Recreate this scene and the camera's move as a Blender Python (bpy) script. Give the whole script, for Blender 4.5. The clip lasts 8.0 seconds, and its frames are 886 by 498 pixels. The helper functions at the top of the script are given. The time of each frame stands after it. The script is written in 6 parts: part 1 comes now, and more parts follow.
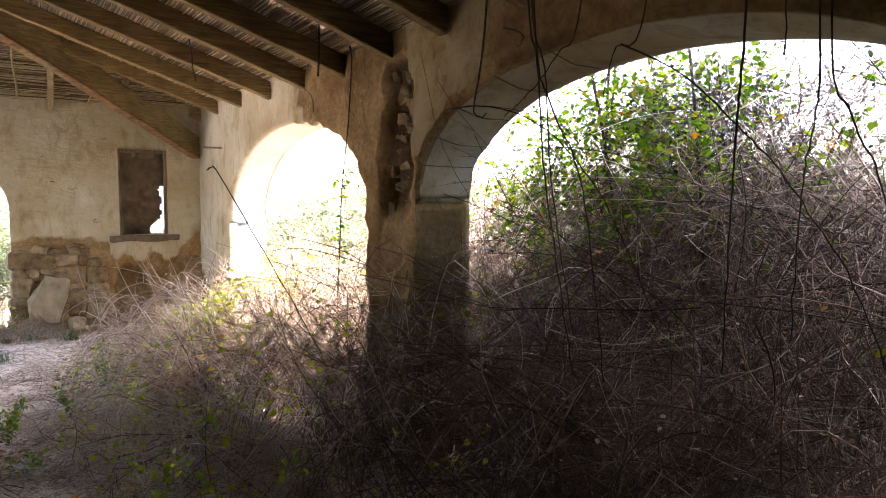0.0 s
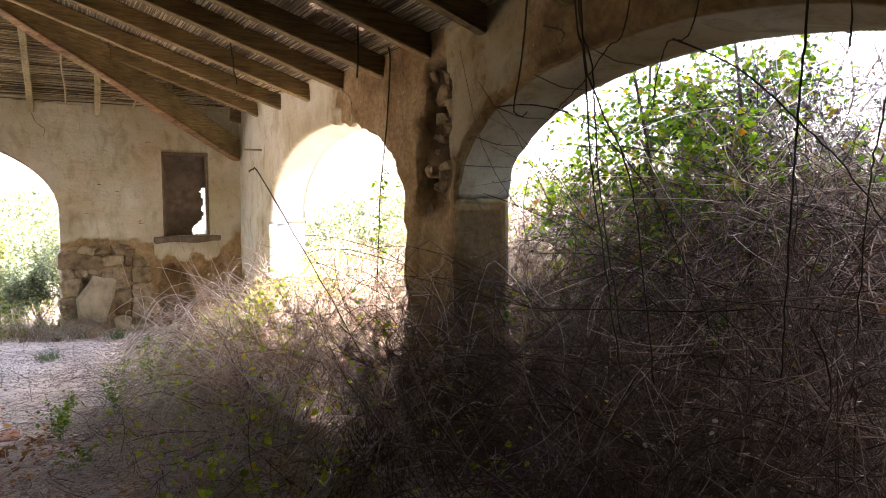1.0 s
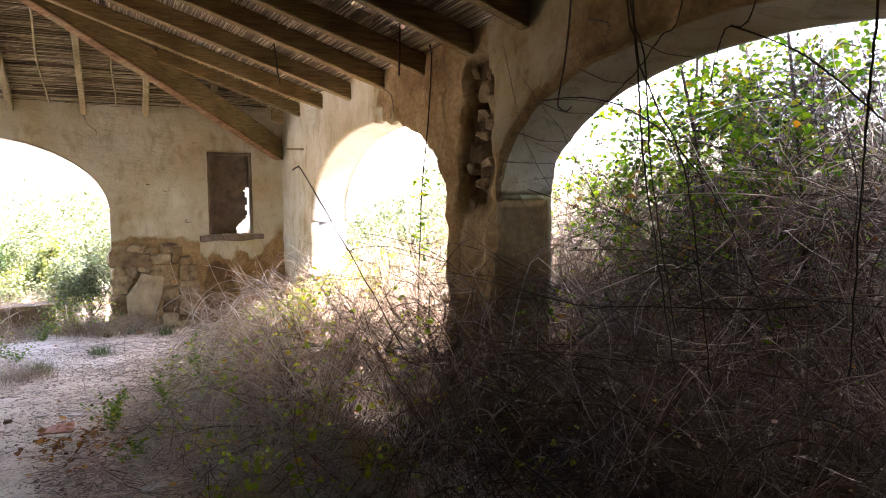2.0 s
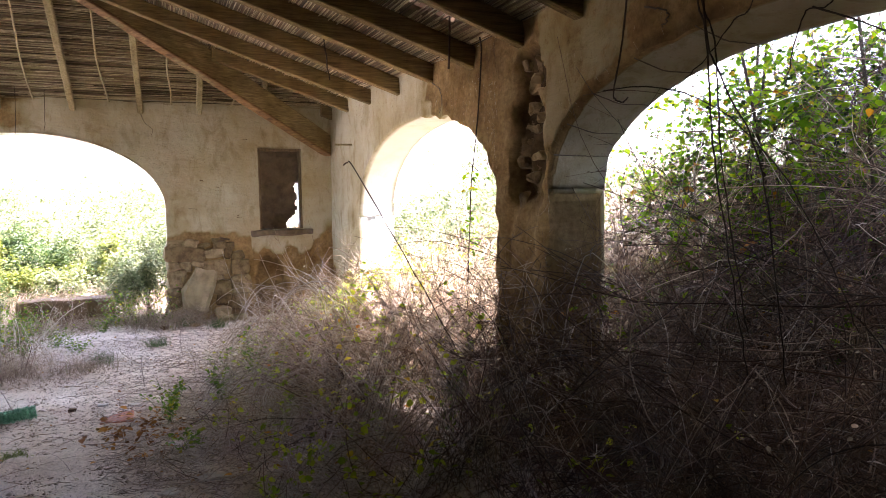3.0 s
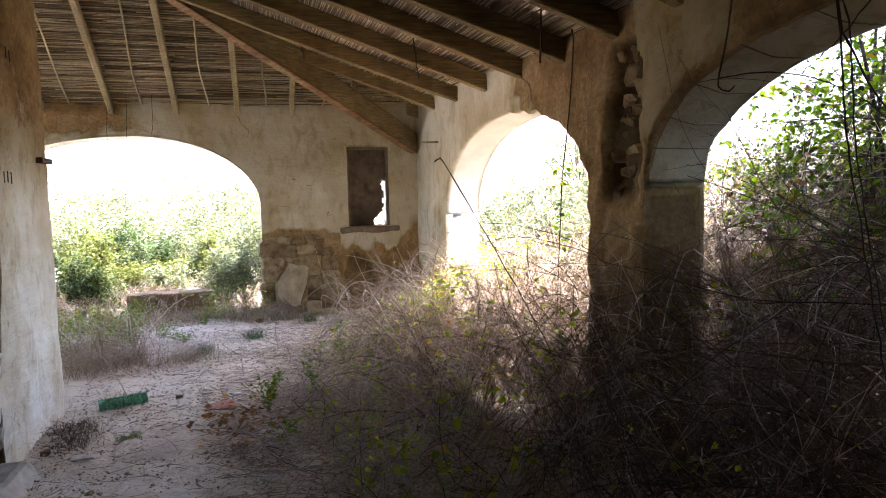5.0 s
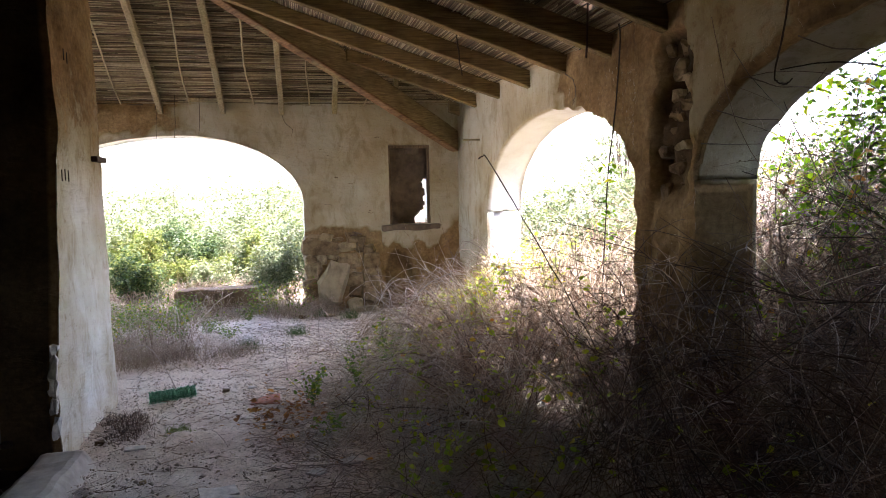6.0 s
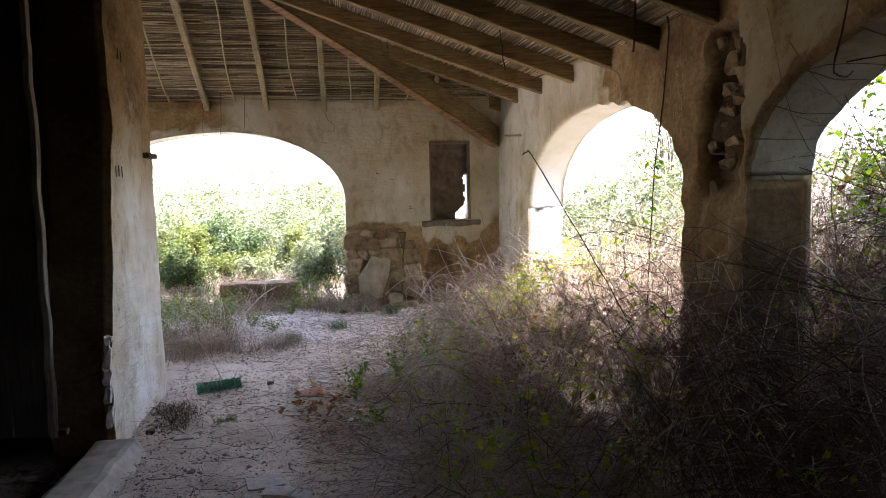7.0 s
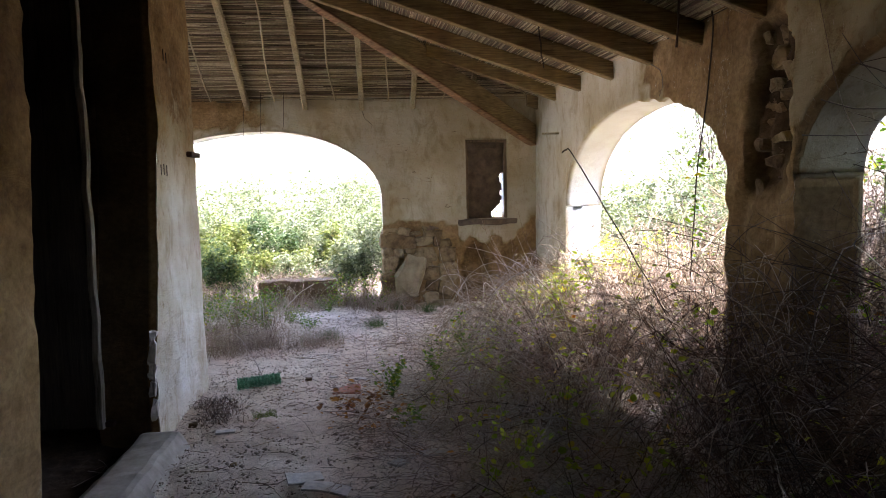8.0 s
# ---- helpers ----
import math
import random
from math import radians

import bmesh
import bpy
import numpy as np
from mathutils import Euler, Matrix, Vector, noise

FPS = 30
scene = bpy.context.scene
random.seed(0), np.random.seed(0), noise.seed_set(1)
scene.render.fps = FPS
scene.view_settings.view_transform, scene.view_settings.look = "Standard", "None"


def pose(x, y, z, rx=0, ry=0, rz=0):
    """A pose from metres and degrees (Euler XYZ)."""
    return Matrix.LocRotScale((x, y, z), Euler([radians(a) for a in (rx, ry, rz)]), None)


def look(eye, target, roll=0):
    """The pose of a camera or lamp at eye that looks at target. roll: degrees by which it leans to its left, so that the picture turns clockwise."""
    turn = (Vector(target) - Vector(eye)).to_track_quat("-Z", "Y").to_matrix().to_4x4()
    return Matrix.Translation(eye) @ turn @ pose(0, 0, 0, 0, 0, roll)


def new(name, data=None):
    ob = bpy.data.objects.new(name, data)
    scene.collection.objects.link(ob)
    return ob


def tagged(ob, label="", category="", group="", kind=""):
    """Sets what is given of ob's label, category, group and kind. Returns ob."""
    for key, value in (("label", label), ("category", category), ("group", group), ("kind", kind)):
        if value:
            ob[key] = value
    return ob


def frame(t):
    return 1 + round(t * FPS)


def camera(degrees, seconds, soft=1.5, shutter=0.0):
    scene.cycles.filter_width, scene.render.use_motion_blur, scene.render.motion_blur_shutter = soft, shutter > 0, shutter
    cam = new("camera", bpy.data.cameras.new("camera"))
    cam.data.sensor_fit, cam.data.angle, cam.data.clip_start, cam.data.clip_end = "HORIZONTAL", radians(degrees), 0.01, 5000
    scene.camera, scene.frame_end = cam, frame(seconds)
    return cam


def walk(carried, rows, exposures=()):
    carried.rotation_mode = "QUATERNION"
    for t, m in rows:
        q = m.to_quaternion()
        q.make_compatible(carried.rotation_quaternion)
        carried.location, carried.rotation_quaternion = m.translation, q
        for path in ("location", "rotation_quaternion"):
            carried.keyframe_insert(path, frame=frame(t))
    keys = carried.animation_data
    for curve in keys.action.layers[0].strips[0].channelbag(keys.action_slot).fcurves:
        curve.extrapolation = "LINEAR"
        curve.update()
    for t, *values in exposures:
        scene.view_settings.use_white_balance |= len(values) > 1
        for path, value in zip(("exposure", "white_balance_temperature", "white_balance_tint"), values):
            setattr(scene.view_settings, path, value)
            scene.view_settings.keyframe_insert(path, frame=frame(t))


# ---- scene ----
cam = camera(67.9, 8.0, soft=0.9)
PATH = [
    (0, (-0.442, 0.317, 1.553), (0.65, 1.987, 1.413), 0.1),
    (0.5, (-0.447, 0.316, 1.548), (0.603, 2.013, 1.412), -0.0),
    (1, (-0.458, 0.341, 1.552), (0.544, 2.066, 1.413), -0.2),
    (1.5, (-0.465, 0.35, 1.547), (0.489, 2.102, 1.408), -0.4),
    (3, (-0.492, 0.405, 1.541), (0.284, 2.241, 1.384), -0.8),
    (3.5, (-0.504, 0.412, 1.541), (0.21, 2.274, 1.381), -1.0),
    (4, (-0.52, 0.416, 1.537), (0.135, 2.299, 1.378), -1.1),
    (4.5, (-0.535, 0.424, 1.537), (0.066, 2.325, 1.376), -1.2),
    (6, (-0.585, 0.453, 1.527), (-0.151, 2.398, 1.364), -1.3),
    (6.5, (-0.597, 0.462, 1.527), (-0.219, 2.419, 1.358), -1.3),
    (7, (-0.619, 0.464, 1.529), (-0.297, 2.431, 1.356), -1.2),
    (7.5, (-0.631, 0.468, 1.53), (-0.36, 2.442, 1.355), -1.2),
    (8, (-0.643, 0.474, 1.524), (-0.424, 2.455, 1.35), -1.2),
]
walk(cam, [(t, look(eye, target, roll)) for t, eye, target, roll in PATH],
     [(0.0, 4.48, 6650, 22), (4.5, 4.15, 6500, 20), (8.0, 3.72, 6150, 19)])

# ---- light ----
world = bpy.data.worlds.new("sky")
scene.world = world
world.use_nodes = True
wn = world.node_tree
sky = wn.nodes.new("ShaderNodeTexSky")
sky.sky_type, sky.sun_disc = "NISHITA", False
SUN_ELEVATION, SUN_AZIMUTH = 60.0, 103.0      # degrees; azimuth from +y towards +x
sky.sun_elevation, sky.sun_rotation = radians(SUN_ELEVATION), radians(SUN_AZIMUTH)
sky.air_density, sky.dust_density = 1.0, 2.5
wn.nodes["Background"].inputs[1].default_value = 0.15
wn.links.new(sky.outputs[0], wn.nodes["Background"].inputs[0])
lamp = bpy.data.lights.new("sun", "SUN")
lamp.energy, lamp.angle, lamp.color = 3.0, radians(4), (1.0, 0.95, 0.87)
sun = new("sun", lamp)
ce, se = math.cos(radians(SUN_ELEVATION)), math.sin(radians(SUN_ELEVATION))
sun_way = Vector((ce * math.sin(radians(SUN_AZIMUTH)), ce * math.cos(radians(SUN_AZIMUTH)), se))
sun.matrix_world = look(sun_way * 30, (0, 0, 0))

# ---- plan, in metres ----
WX, WX2 = 1.642, 2.05        # arcade wall: inner and outer face
WY, WY2 = 9.318, 9.73        # end wall: inner and outer face
HX = -1.98                   # house wall face
RAF_Z, RAF_S = 2.56, 0.33    # underside of the rafters at the arcade, and their slope
JACK_Z, JACK_S = 2.61, 0.56  # underside of the jack rafters at the end wall, and their slope
rng = np.random.default_rng(7)


def fbm(x, y, z, octaves=3):
    return noise.fractal(Vector((x, y, z)), 1.0, 2.0, octaves, noise_basis="PERLIN_ORIGINAL")


def smooth(a, b, v):
    k = min(1.0, max(0.0, (v - a) / (b - a)))
    return k * k * (3 - 2 * k)


# ---- materials ----
def material(name, build):
    m = bpy.data.materials.new(name)
    m.use_nodes = True
    nt = m.node_tree
    bsdf = nt.nodes["Principled BSDF"]
    build(nt, bsdf)
    return m


def node(nt, kind, **inputs):
    n = nt.nodes.new(kind)
    for k, v in inputs.items():
        n.inputs[k.replace("_", " ")].default_value = v
    return n


def ramp(nt, source, stops):
    r = nt.nodes.new("ShaderNodeValToRGB")
    while len(r.color_ramp.elements) < len(stops):
        r.color_ramp.elements.new(0.5)
    for e, (p, c) in zip(r.color_ramp.elements, stops):
        e.position, e.color = p, (*c, 1)
    nt.links.new(source, r.inputs[0])
    return r.outputs[0]


def tex(nt, scale, detail=6, rough=0.6, stretch=None, distortion=0.0):
    c = nt.nodes.new("ShaderNodeTexCoord")
    n = node(nt, "ShaderNodeTexNoise", Scale=scale, Detail=detail, Roughness=rough, Distortion=distortion)
    if stretch:
        mp = node(nt, "ShaderNodeMapping", Scale=stretch)
        nt.links.new(c.outputs["Object"], mp.inputs[0])
        nt.links.new(mp.outputs[0], n.inputs["Vector"])
    else:
        nt.links.new(c.outputs["Object"], n.inputs["Vector"])
    return n.outputs[0]


def mix(nt, fac, a, b, blend="MIX"):
    m = nt.nodes.new("ShaderNodeMix")
    m.data_type, m.blend_type = "RGBA", blend
    for socket, v in ((m.inputs[0], fac), (m.inputs[6], a), (m.inputs[7], b)):
        if hasattr(v, "is_linked"):
            nt.links.new(v, socket)
        else:
            socket.default_value = v if isinstance(v, float) else (*v, 1)
    return m.outputs[2]


def bump(nt, bsdf, height, strength=0.4, distance=0.01):
    b = node(nt, "ShaderNodeBump", Strength=strength, Distance=distance)
    nt.links.new(height, b.inputs["Height"])
    nt.links.new(b.outputs[0], bsdf.inputs["Normal"])


def earth_colour(nt):
    big = ramp(nt, tex(nt, 2.2, 8, 0.65), [(0.3, (0.15, 0.088, 0.036)), (0.5, (0.33, 0.215, 0.098)), (0.72, (0.52, 0.375, 0.19))])
    fine = ramp(nt, tex(nt, 28, 6, 0.7), [(0.3, (0.45, 0.42, 0.40)), (0.62, (1, 1, 1))])
    return mix(nt, 0.75, big, fine, "MULTIPLY")


def lime_colour(nt, low=(0.45, 0.375, 0.235), tint=(0.56, 0.52, 0.40), high=(0.63, 0.605, 0.51)):
    big = ramp(nt, tex(nt, 1.4, 7, 0.6), [(0.32, low), (0.55, tint), (0.75, high)])
    streak = ramp(nt, tex(nt, 4.0, 7, 0.7, (1.6, 1.6, 0.8), 0.6), [(0.34, (0.66, 0.58, 0.47)), (0.5, (1, 1, 1))])
    spots = ramp(nt, tex(nt, 45, 4, 0.6), [(0.28, (0.55, 0.48, 0.40)), (0.4, (1, 1, 1))])
    damp = ramp(nt, tex(nt, 0.8, 9, 0.7, None, 0.8), [(0.38, (0.74, 0.62, 0.43)), (0.54, (1, 1, 1))])
    return mix(nt, 0.55, mix(nt, 0.4, mix(nt, 0.75, big, streak, "MULTIPLY"), damp, "MULTIPLY"), spots, "MULTIPLY")


def build_wall(*wash):
    def build(nt, bsdf):
        """Lime wash over earth plaster; the mesh's attribute 'lime' says where the wash still holds."""
        at = nt.nodes.new("ShaderNodeAttribute")
        at.attribute_name = "lime"
        add = nt.nodes.new("ShaderNodeMath")
        add.operation = "MULTIPLY_ADD"
        nt.links.new(tex(nt, 9, 8, 0.7), add.inputs[0])
        add.inputs[1].default_value = 0.55
        nt.links.new(at.outputs["Fac"], add.inputs[2])
        fac = ramp(nt, add.outputs[0], [(0.70, (0, 0, 0)), (0.80, (1, 1, 1))])
        # below 0 the earth darkens, in the doorway reveals to carry their shade
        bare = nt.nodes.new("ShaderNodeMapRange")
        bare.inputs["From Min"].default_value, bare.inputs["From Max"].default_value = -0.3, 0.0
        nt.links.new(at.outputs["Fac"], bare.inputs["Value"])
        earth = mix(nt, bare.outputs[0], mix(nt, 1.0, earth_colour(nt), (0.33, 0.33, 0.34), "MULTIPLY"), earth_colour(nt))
        fresh = nt.nodes.new("ShaderNodeMapRange")      # reveals get a whiter coat that stands in for bounced light
        fresh.inputs["From Min"].default_value, fresh.inputs["From Max"].default_value = 0.86, 1.05
        nt.links.new(at.outputs["Fac"], fresh.inputs["Value"])
        white = ramp(nt, tex(nt, 3.0, 8, 0.65), [(0.3, (0.70, 0.67, 0.62)), (0.5, (0.79, 0.78, 0.755)), (0.7, (0.83, 0.83, 0.82))])
        coat = mix(nt, fresh.outputs[0], lime_colour(nt, *wash), white)
        coat_body = nt.nodes.new("ShaderNodeMapRange")      # a thin coat is tinted darker and more olive
        coat_body.inputs["From Min"].default_value, coat_body.inputs["From Max"].default_value = 0.50, 0.70
        nt.links.new(at.outputs["Fac"], coat_body.inputs["Value"])
        coat = mix(nt, coat_body.outputs[0], mix(nt, 1.0, coat, (0.62, 0.54, 0.37), "MULTIPLY"), coat)
        nt.links.new(mix(nt, fac, earth, coat), bsdf.inputs["Base Color"])
        bsdf.inputs["Roughness"].default_value = 0.93
        bsdf.inputs["Specular IOR Level"].default_value = 0.2
        h = nt.nodes.new("ShaderNodeMath")
        h.operation = "MULTIPLY_ADD"
        nt.links.new(tex(nt, 16, 8, 0.7), h.inputs[0])
        h.inputs[1].default_value = 0.8
        nt.links.new(fac, h.inputs[2])
        h2 = nt.nodes.new("ShaderNodeMath")
        h2.operation = "MULTIPLY_ADD"
        nt.links.new(tex(nt, 5, 6, 0.6, (1, 1, 2.6), 0.5), h2.inputs[0])
        h2.inputs[1].default_value = 1.6
        nt.links.new(h.outputs[0], h2.inputs[2])
        bump(nt, bsdf, h2.outputs[0], 0.5, 0.020)
    return build


def build_ground(nt, bsdf):
    base = ramp(nt, tex(nt, 0.9, 8, 0.65), [(0.3, (0.60, 0.505, 0.42)), (0.48, (0.73, 0.64, 0.55)), (0.7, (0.81, 0.74, 0.66))])
    grit = ramp(nt, tex(nt, 60, 6, 0.75), [(0.34, (0.36, 0.32, 0.29)), (0.43, (0.95, 0.93, 0.91)), (0.6, (1.12, 1.1, 1.08))])
    patches = ramp(nt, tex(nt, 5.0, 9, 0.75), [(0.36, (0.60, 0.50, 0.42)), (0.52, (1, 1, 1))])
    sand = mix(nt, 0.45, mix(nt, 0.8, base, grit, "MULTIPLY"), patches, "MULTIPLY")
    humus_shade = ramp(nt, tex(nt, 14, 8, 0.75), [(0.3, (0.035, 0.025, 0.018)), (0.55, (0.085, 0.062, 0.045)), (0.75, (0.17, 0.13, 0.095))])
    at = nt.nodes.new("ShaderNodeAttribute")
    at.attribute_name = "humus_shade"
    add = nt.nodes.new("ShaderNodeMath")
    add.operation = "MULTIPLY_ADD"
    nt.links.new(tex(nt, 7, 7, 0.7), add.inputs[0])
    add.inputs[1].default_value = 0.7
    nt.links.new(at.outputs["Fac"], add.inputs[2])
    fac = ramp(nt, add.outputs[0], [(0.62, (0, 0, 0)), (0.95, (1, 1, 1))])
    nt.links.new(mix(nt, fac, sand, humus_shade), bsdf.inputs["Base Color"])
    bsdf.inputs["Roughness"].default_value = 0.95
    bsdf.inputs["Specular IOR Level"].default_value = 0.15
    bump(nt, bsdf, tex(nt, 22, 10, 0.78), 0.8, 0.03)


def build_wood(dark, light, stretch, rough=0.8):
    def build(nt, bsdf):
        grain = ramp(nt, tex(nt, 9, 8, 0.6, stretch, 0.4), [(0.3, dark), (0.7, light)])
        wear = ramp(nt, tex(nt, 3.5, 5, 0.6), [(0.35, (0.55, 0.5, 0.45)), (0.6, (1, 1, 1))])
        nt.links.new(mix(nt, 0.7, grain, wear, "MULTIPLY"), bsdf.inputs["Base Color"])
        bsdf.inputs["Roughness"].default_value = rough
        bsdf.inputs["Specular IOR Level"].default_value = 0.25
        bump(nt, bsdf, tex(nt, 18, 8, 0.65, stretch), 0.5, 0.006)
    return build


def build_stems(stops, rough=0.75, spec=0.3):
    def build(nt, bsdf):
        g = nt.nodes.new("ShaderNodeNewGeometry")
        col = ramp(nt, g.outputs["Random Per Island"], stops)
        nt.links.new(mix(nt, 0.6, col, ramp(nt, tex(nt, 40, 3), [(0.35, (0.5, 0.48, 0.45)), (0.6, (1, 1, 1))]), "MULTIPLY"), bsdf.inputs["Base Color"])
        bsdf.inputs["Roughness"].default_value = rough
        bsdf.inputs["Specular IOR Level"].default_value = spec
    return build


def build_leaf(stops, glow=0.5, rough=0.5):
    def build(nt, bsdf):
        g = nt.nodes.new("ShaderNodeNewGeometry")
        col = ramp(nt, g.outputs["Random Per Island"], stops)
        col = mix(nt, 0.5, col, ramp(nt, tex(nt, 30, 3), [(0.3, (0.55, 0.6, 0.5)), (0.6, (1, 1, 1))]), "MULTIPLY")
        nt.links.new(col, bsdf.inputs["Base Color"])
        bsdf.inputs["Roughness"].default_value = rough
        bsdf.inputs["Specular IOR Level"].default_value = 0.18
        tr = nt.nodes.new("ShaderNodeBsdfTranslucent")
        nt.links.new(mix(nt, 1.0, col, (1.25, 1.3, 0.55), "MULTIPLY"), tr.inputs[0])
        sh = nt.nodes.new("ShaderNodeMixShader")
        sh.inputs[0].default_value = glow
        nt.links.new(bsdf.outputs[0], sh.inputs[1])
        nt.links.new(tr.outputs[0], sh.inputs[2])
        nt.links.new(sh.outputs[0], nt.nodes["Material Output"].inputs[0])
    return build


def build_stone(nt, bsdf):
    info = nt.nodes.new("ShaderNodeObjectInfo")
    base = ramp(nt, info.outputs["Random"], [(0.0, (0.19, 0.125, 0.06)), (0.35, (0.28, 0.20, 0.10)), (0.7, (0.34, 0.25, 0.135)), (1.0, (0.40, 0.31, 0.18))])
    stain = ramp(nt, tex(nt, 9, 9, 0.75), [(0.36, (0.30, 0.25, 0.20)), (0.56, (1, 1, 1))])
    nt.links.new(mix(nt, 0.8, base, stain, "MULTIPLY"), bsdf.inputs["Base Color"])
    bsdf.inputs["Roughness"].default_value = 0.92
    bump(nt, bsdf, tex(nt, 40, 8, 0.7), 0.6, 0.008)


def build_plain(colour, rough=0.8, metal=0.0, scale=25):
    def build(nt, bsdf):
        v = ramp(nt, tex(nt, scale, 5, 0.65), [(0.3, tuple(c * 0.55 for c in colour)), (0.65, colour)])
        nt.links.new(v, bsdf.inputs["Base Color"])
        bsdf.inputs["Roughness"].default_value = rough
        bsdf.inputs["Metallic"].default_value = metal
        bump(nt, bsdf, tex(nt, scale * 2, 5), 0.3, 0.004)
    return build


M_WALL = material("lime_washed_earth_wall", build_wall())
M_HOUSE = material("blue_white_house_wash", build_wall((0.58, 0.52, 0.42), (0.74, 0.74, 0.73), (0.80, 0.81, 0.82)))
M_GROUND = material("dry_earth", build_ground)
M_RAFTER = material("old_rafter_wood_across", build_wood((0.115, 0.078, 0.034), (0.37, 0.27, 0.125), (0.5, 9, 9)))
M_HIP = material("broad_hip_wood", build_wood((0.14, 0.10, 0.045), (0.39, 0.30, 0.155), (0.7, 1.2, 9)))
M_LATH = material("split_red_lath", build_wood((0.10, 0.05, 0.022), (0.36, 0.22, 0.11), (0.7, 1.2, 9)))
M_JACK = material("old_rafter_wood_along", build_wood((0.24, 0.185, 0.095), (0.50, 0.42, 0.25), (9, 0.5, 9)))
M_BOARD = material("weathered_door_wood", build_wood((0.03, 0.024, 0.02), (0.08, 0.062, 0.05), (9, 9, 0.5)))
M_REED = material("dry_cane", build_stems([(0.0, (0.06, 0.043, 0.02)), (0.25, (0.20, 0.15, 0.08)), (0.55, (0.48, 0.39, 0.23)), (1.0, (0.72, 0.62, 0.42))], 0.6))
# shaded and lit copies of one cane: light and shade are in the colour
M_STEM = material("shade_dark_cane", build_stems([(0.0, (0.034, 0.016, 0.009)), (0.5, (0.105, 0.056, 0.031)), (0.85, (0.19, 0.112, 0.068)), (0.95, (0.32, 0.215, 0.145)), (1.0, (0.54, 0.42, 0.31))], 0.5, 0.35))
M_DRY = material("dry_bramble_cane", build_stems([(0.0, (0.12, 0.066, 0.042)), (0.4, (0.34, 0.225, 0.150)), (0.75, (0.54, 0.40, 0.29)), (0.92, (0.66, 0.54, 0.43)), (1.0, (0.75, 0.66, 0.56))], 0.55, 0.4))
# pale leaf: haze over the far shrubs is put into its colour
M_PALE = material("haze_pale_leaf", build_leaf([(0.0, (0.09, 0.11, 0.065)), (0.5, (0.16, 0.18, 0.115)), (0.9, (0.24, 0.26, 0.18)), (1.0, (0.34, 0.35, 0.27))], 0.3))
M_YELLOW = material("sunlit_bush_leaf", build_leaf([(0.0, (0.07, 0.09, 0.025)), (0.5, (0.13, 0.155, 0.05)), (0.9, (0.20, 0.215, 0.08)), (1.0, (0.30, 0.25, 0.14))], 0.4))
M_STRAW = material("dry_straw", build_stems([(0.0, (0.30, 0.225, 0.18)), (0.5, (0.56, 0.46, 0.39)), (1.0, (0.76, 0.68, 0.60))], 0.7))
M_GRASS = material("dry_brown_grass", build_stems([(0.0, (0.26, 0.18, 0.13)), (0.5, (0.46, 0.35, 0.26)), (0.9, (0.62, 0.52, 0.40)), (1.0, (0.32, 0.34, 0.12))], 0.7))
M_CLOD = material("earth_clod", build_stems([(0.0, (0.30, 0.235, 0.18)), (0.6, (0.56, 0.475, 0.39)), (1.0, (0.72, 0.64, 0.55))], 0.95, 0.1))
M_VINE = material("dark_vine_bark", build_stems([(0.0, (0.035, 0.024, 0.018)), (1.0, (0.085, 0.06, 0.042))], 0.8))
M_LEAF = material("fresh_bramble_leaf", build_leaf([(0.0, (0.06, 0.13, 0.012)), (0.4, (0.12, 0.22, 0.016)), (0.84, (0.26, 0.36, 0.022)), (0.95, (0.36, 0.32, 0.022)), (1.0, (0.36, 0.12, 0.02))], 0.65))
# brighter copy of the bramble leaf: light through it put into the colour
M_BRIGHTLEAF = material("brightened_bramble_leaf", build_leaf([(0.0, (0.22, 0.32, 0.04)), (0.45, (0.40, 0.50, 0.06)), (0.8, (0.58, 0.60, 0.08)), (0.94, (0.68, 0.54, 0.07)), (1.0, (0.55, 0.20, 0.05))], 0.45))
M_BUSH = material("bush_leaf", build_leaf([(0.0, (0.026, 0.05, 0.018)), (0.5, (0.05, 0.082, 0.030)), (0.9, (0.09, 0.125, 0.052)), (1.0, (0.17, 0.19, 0.10))], 0.3))
M_DEAD = material("dead_leaf", build_leaf([(0.0, (0.14, 0.06, 0.03)), (0.5, (0.32, 0.14, 0.05)), (1.0, (0.52, 0.26, 0.08))], 0.3, 0.8))
M_FLAKE = material("crumbled_leaf", build_leaf([(0.0, (0.22, 0.16, 0.12)), (0.5, (0.46, 0.37, 0.30)), (0.9, (0.66, 0.57, 0.48)), (1.0, (0.44, 0.22, 0.10))], 0.15, 0.85))
M_STONE = material("rubble_stone", build_stone)
M_SLAB = material("pale_limestone", build_plain((0.42, 0.335, 0.205), 0.9, 0.0, 7))
M_TILE = material("fired_clay", build_plain((0.55, 0.25, 0.17), 0.85))
M_ROOF = material("old_roof_tile", build_plain((0.26, 0.17, 0.11), 0.9, 0.0, 9))
M_SHARD = material("pale_shard", build_plain((0.66, 0.61, 0.55), 0.8))
M_IRON = material("rusty_iron", build_plain((0.09, 0.05, 0.035), 0.7, 0.4))
M_GREEN = material("green_bristle", build_stems([(0.0, (0.06, 0.22, 0.11)), (0.6, (0.18, 0.46, 0.27)), (1.0, (0.42, 0.72, 0.52))], 0.5))
M_STRAWOOD = material("pale_split_wood", build_wood((0.10, 0.085, 0.068), (0.30, 0.265, 0.22), (9, 9, 0.6)))
M_FRAME = material("bleached_frame_wood", build_wood((0.12, 0.085, 0.055), (0.30, 0.225, 0.15), (9, 9, 0.6)))
M_STEP = material("worn_step_plaster", build_plain((0.46, 0.41, 0.34), 0.92, 0.0, 8))
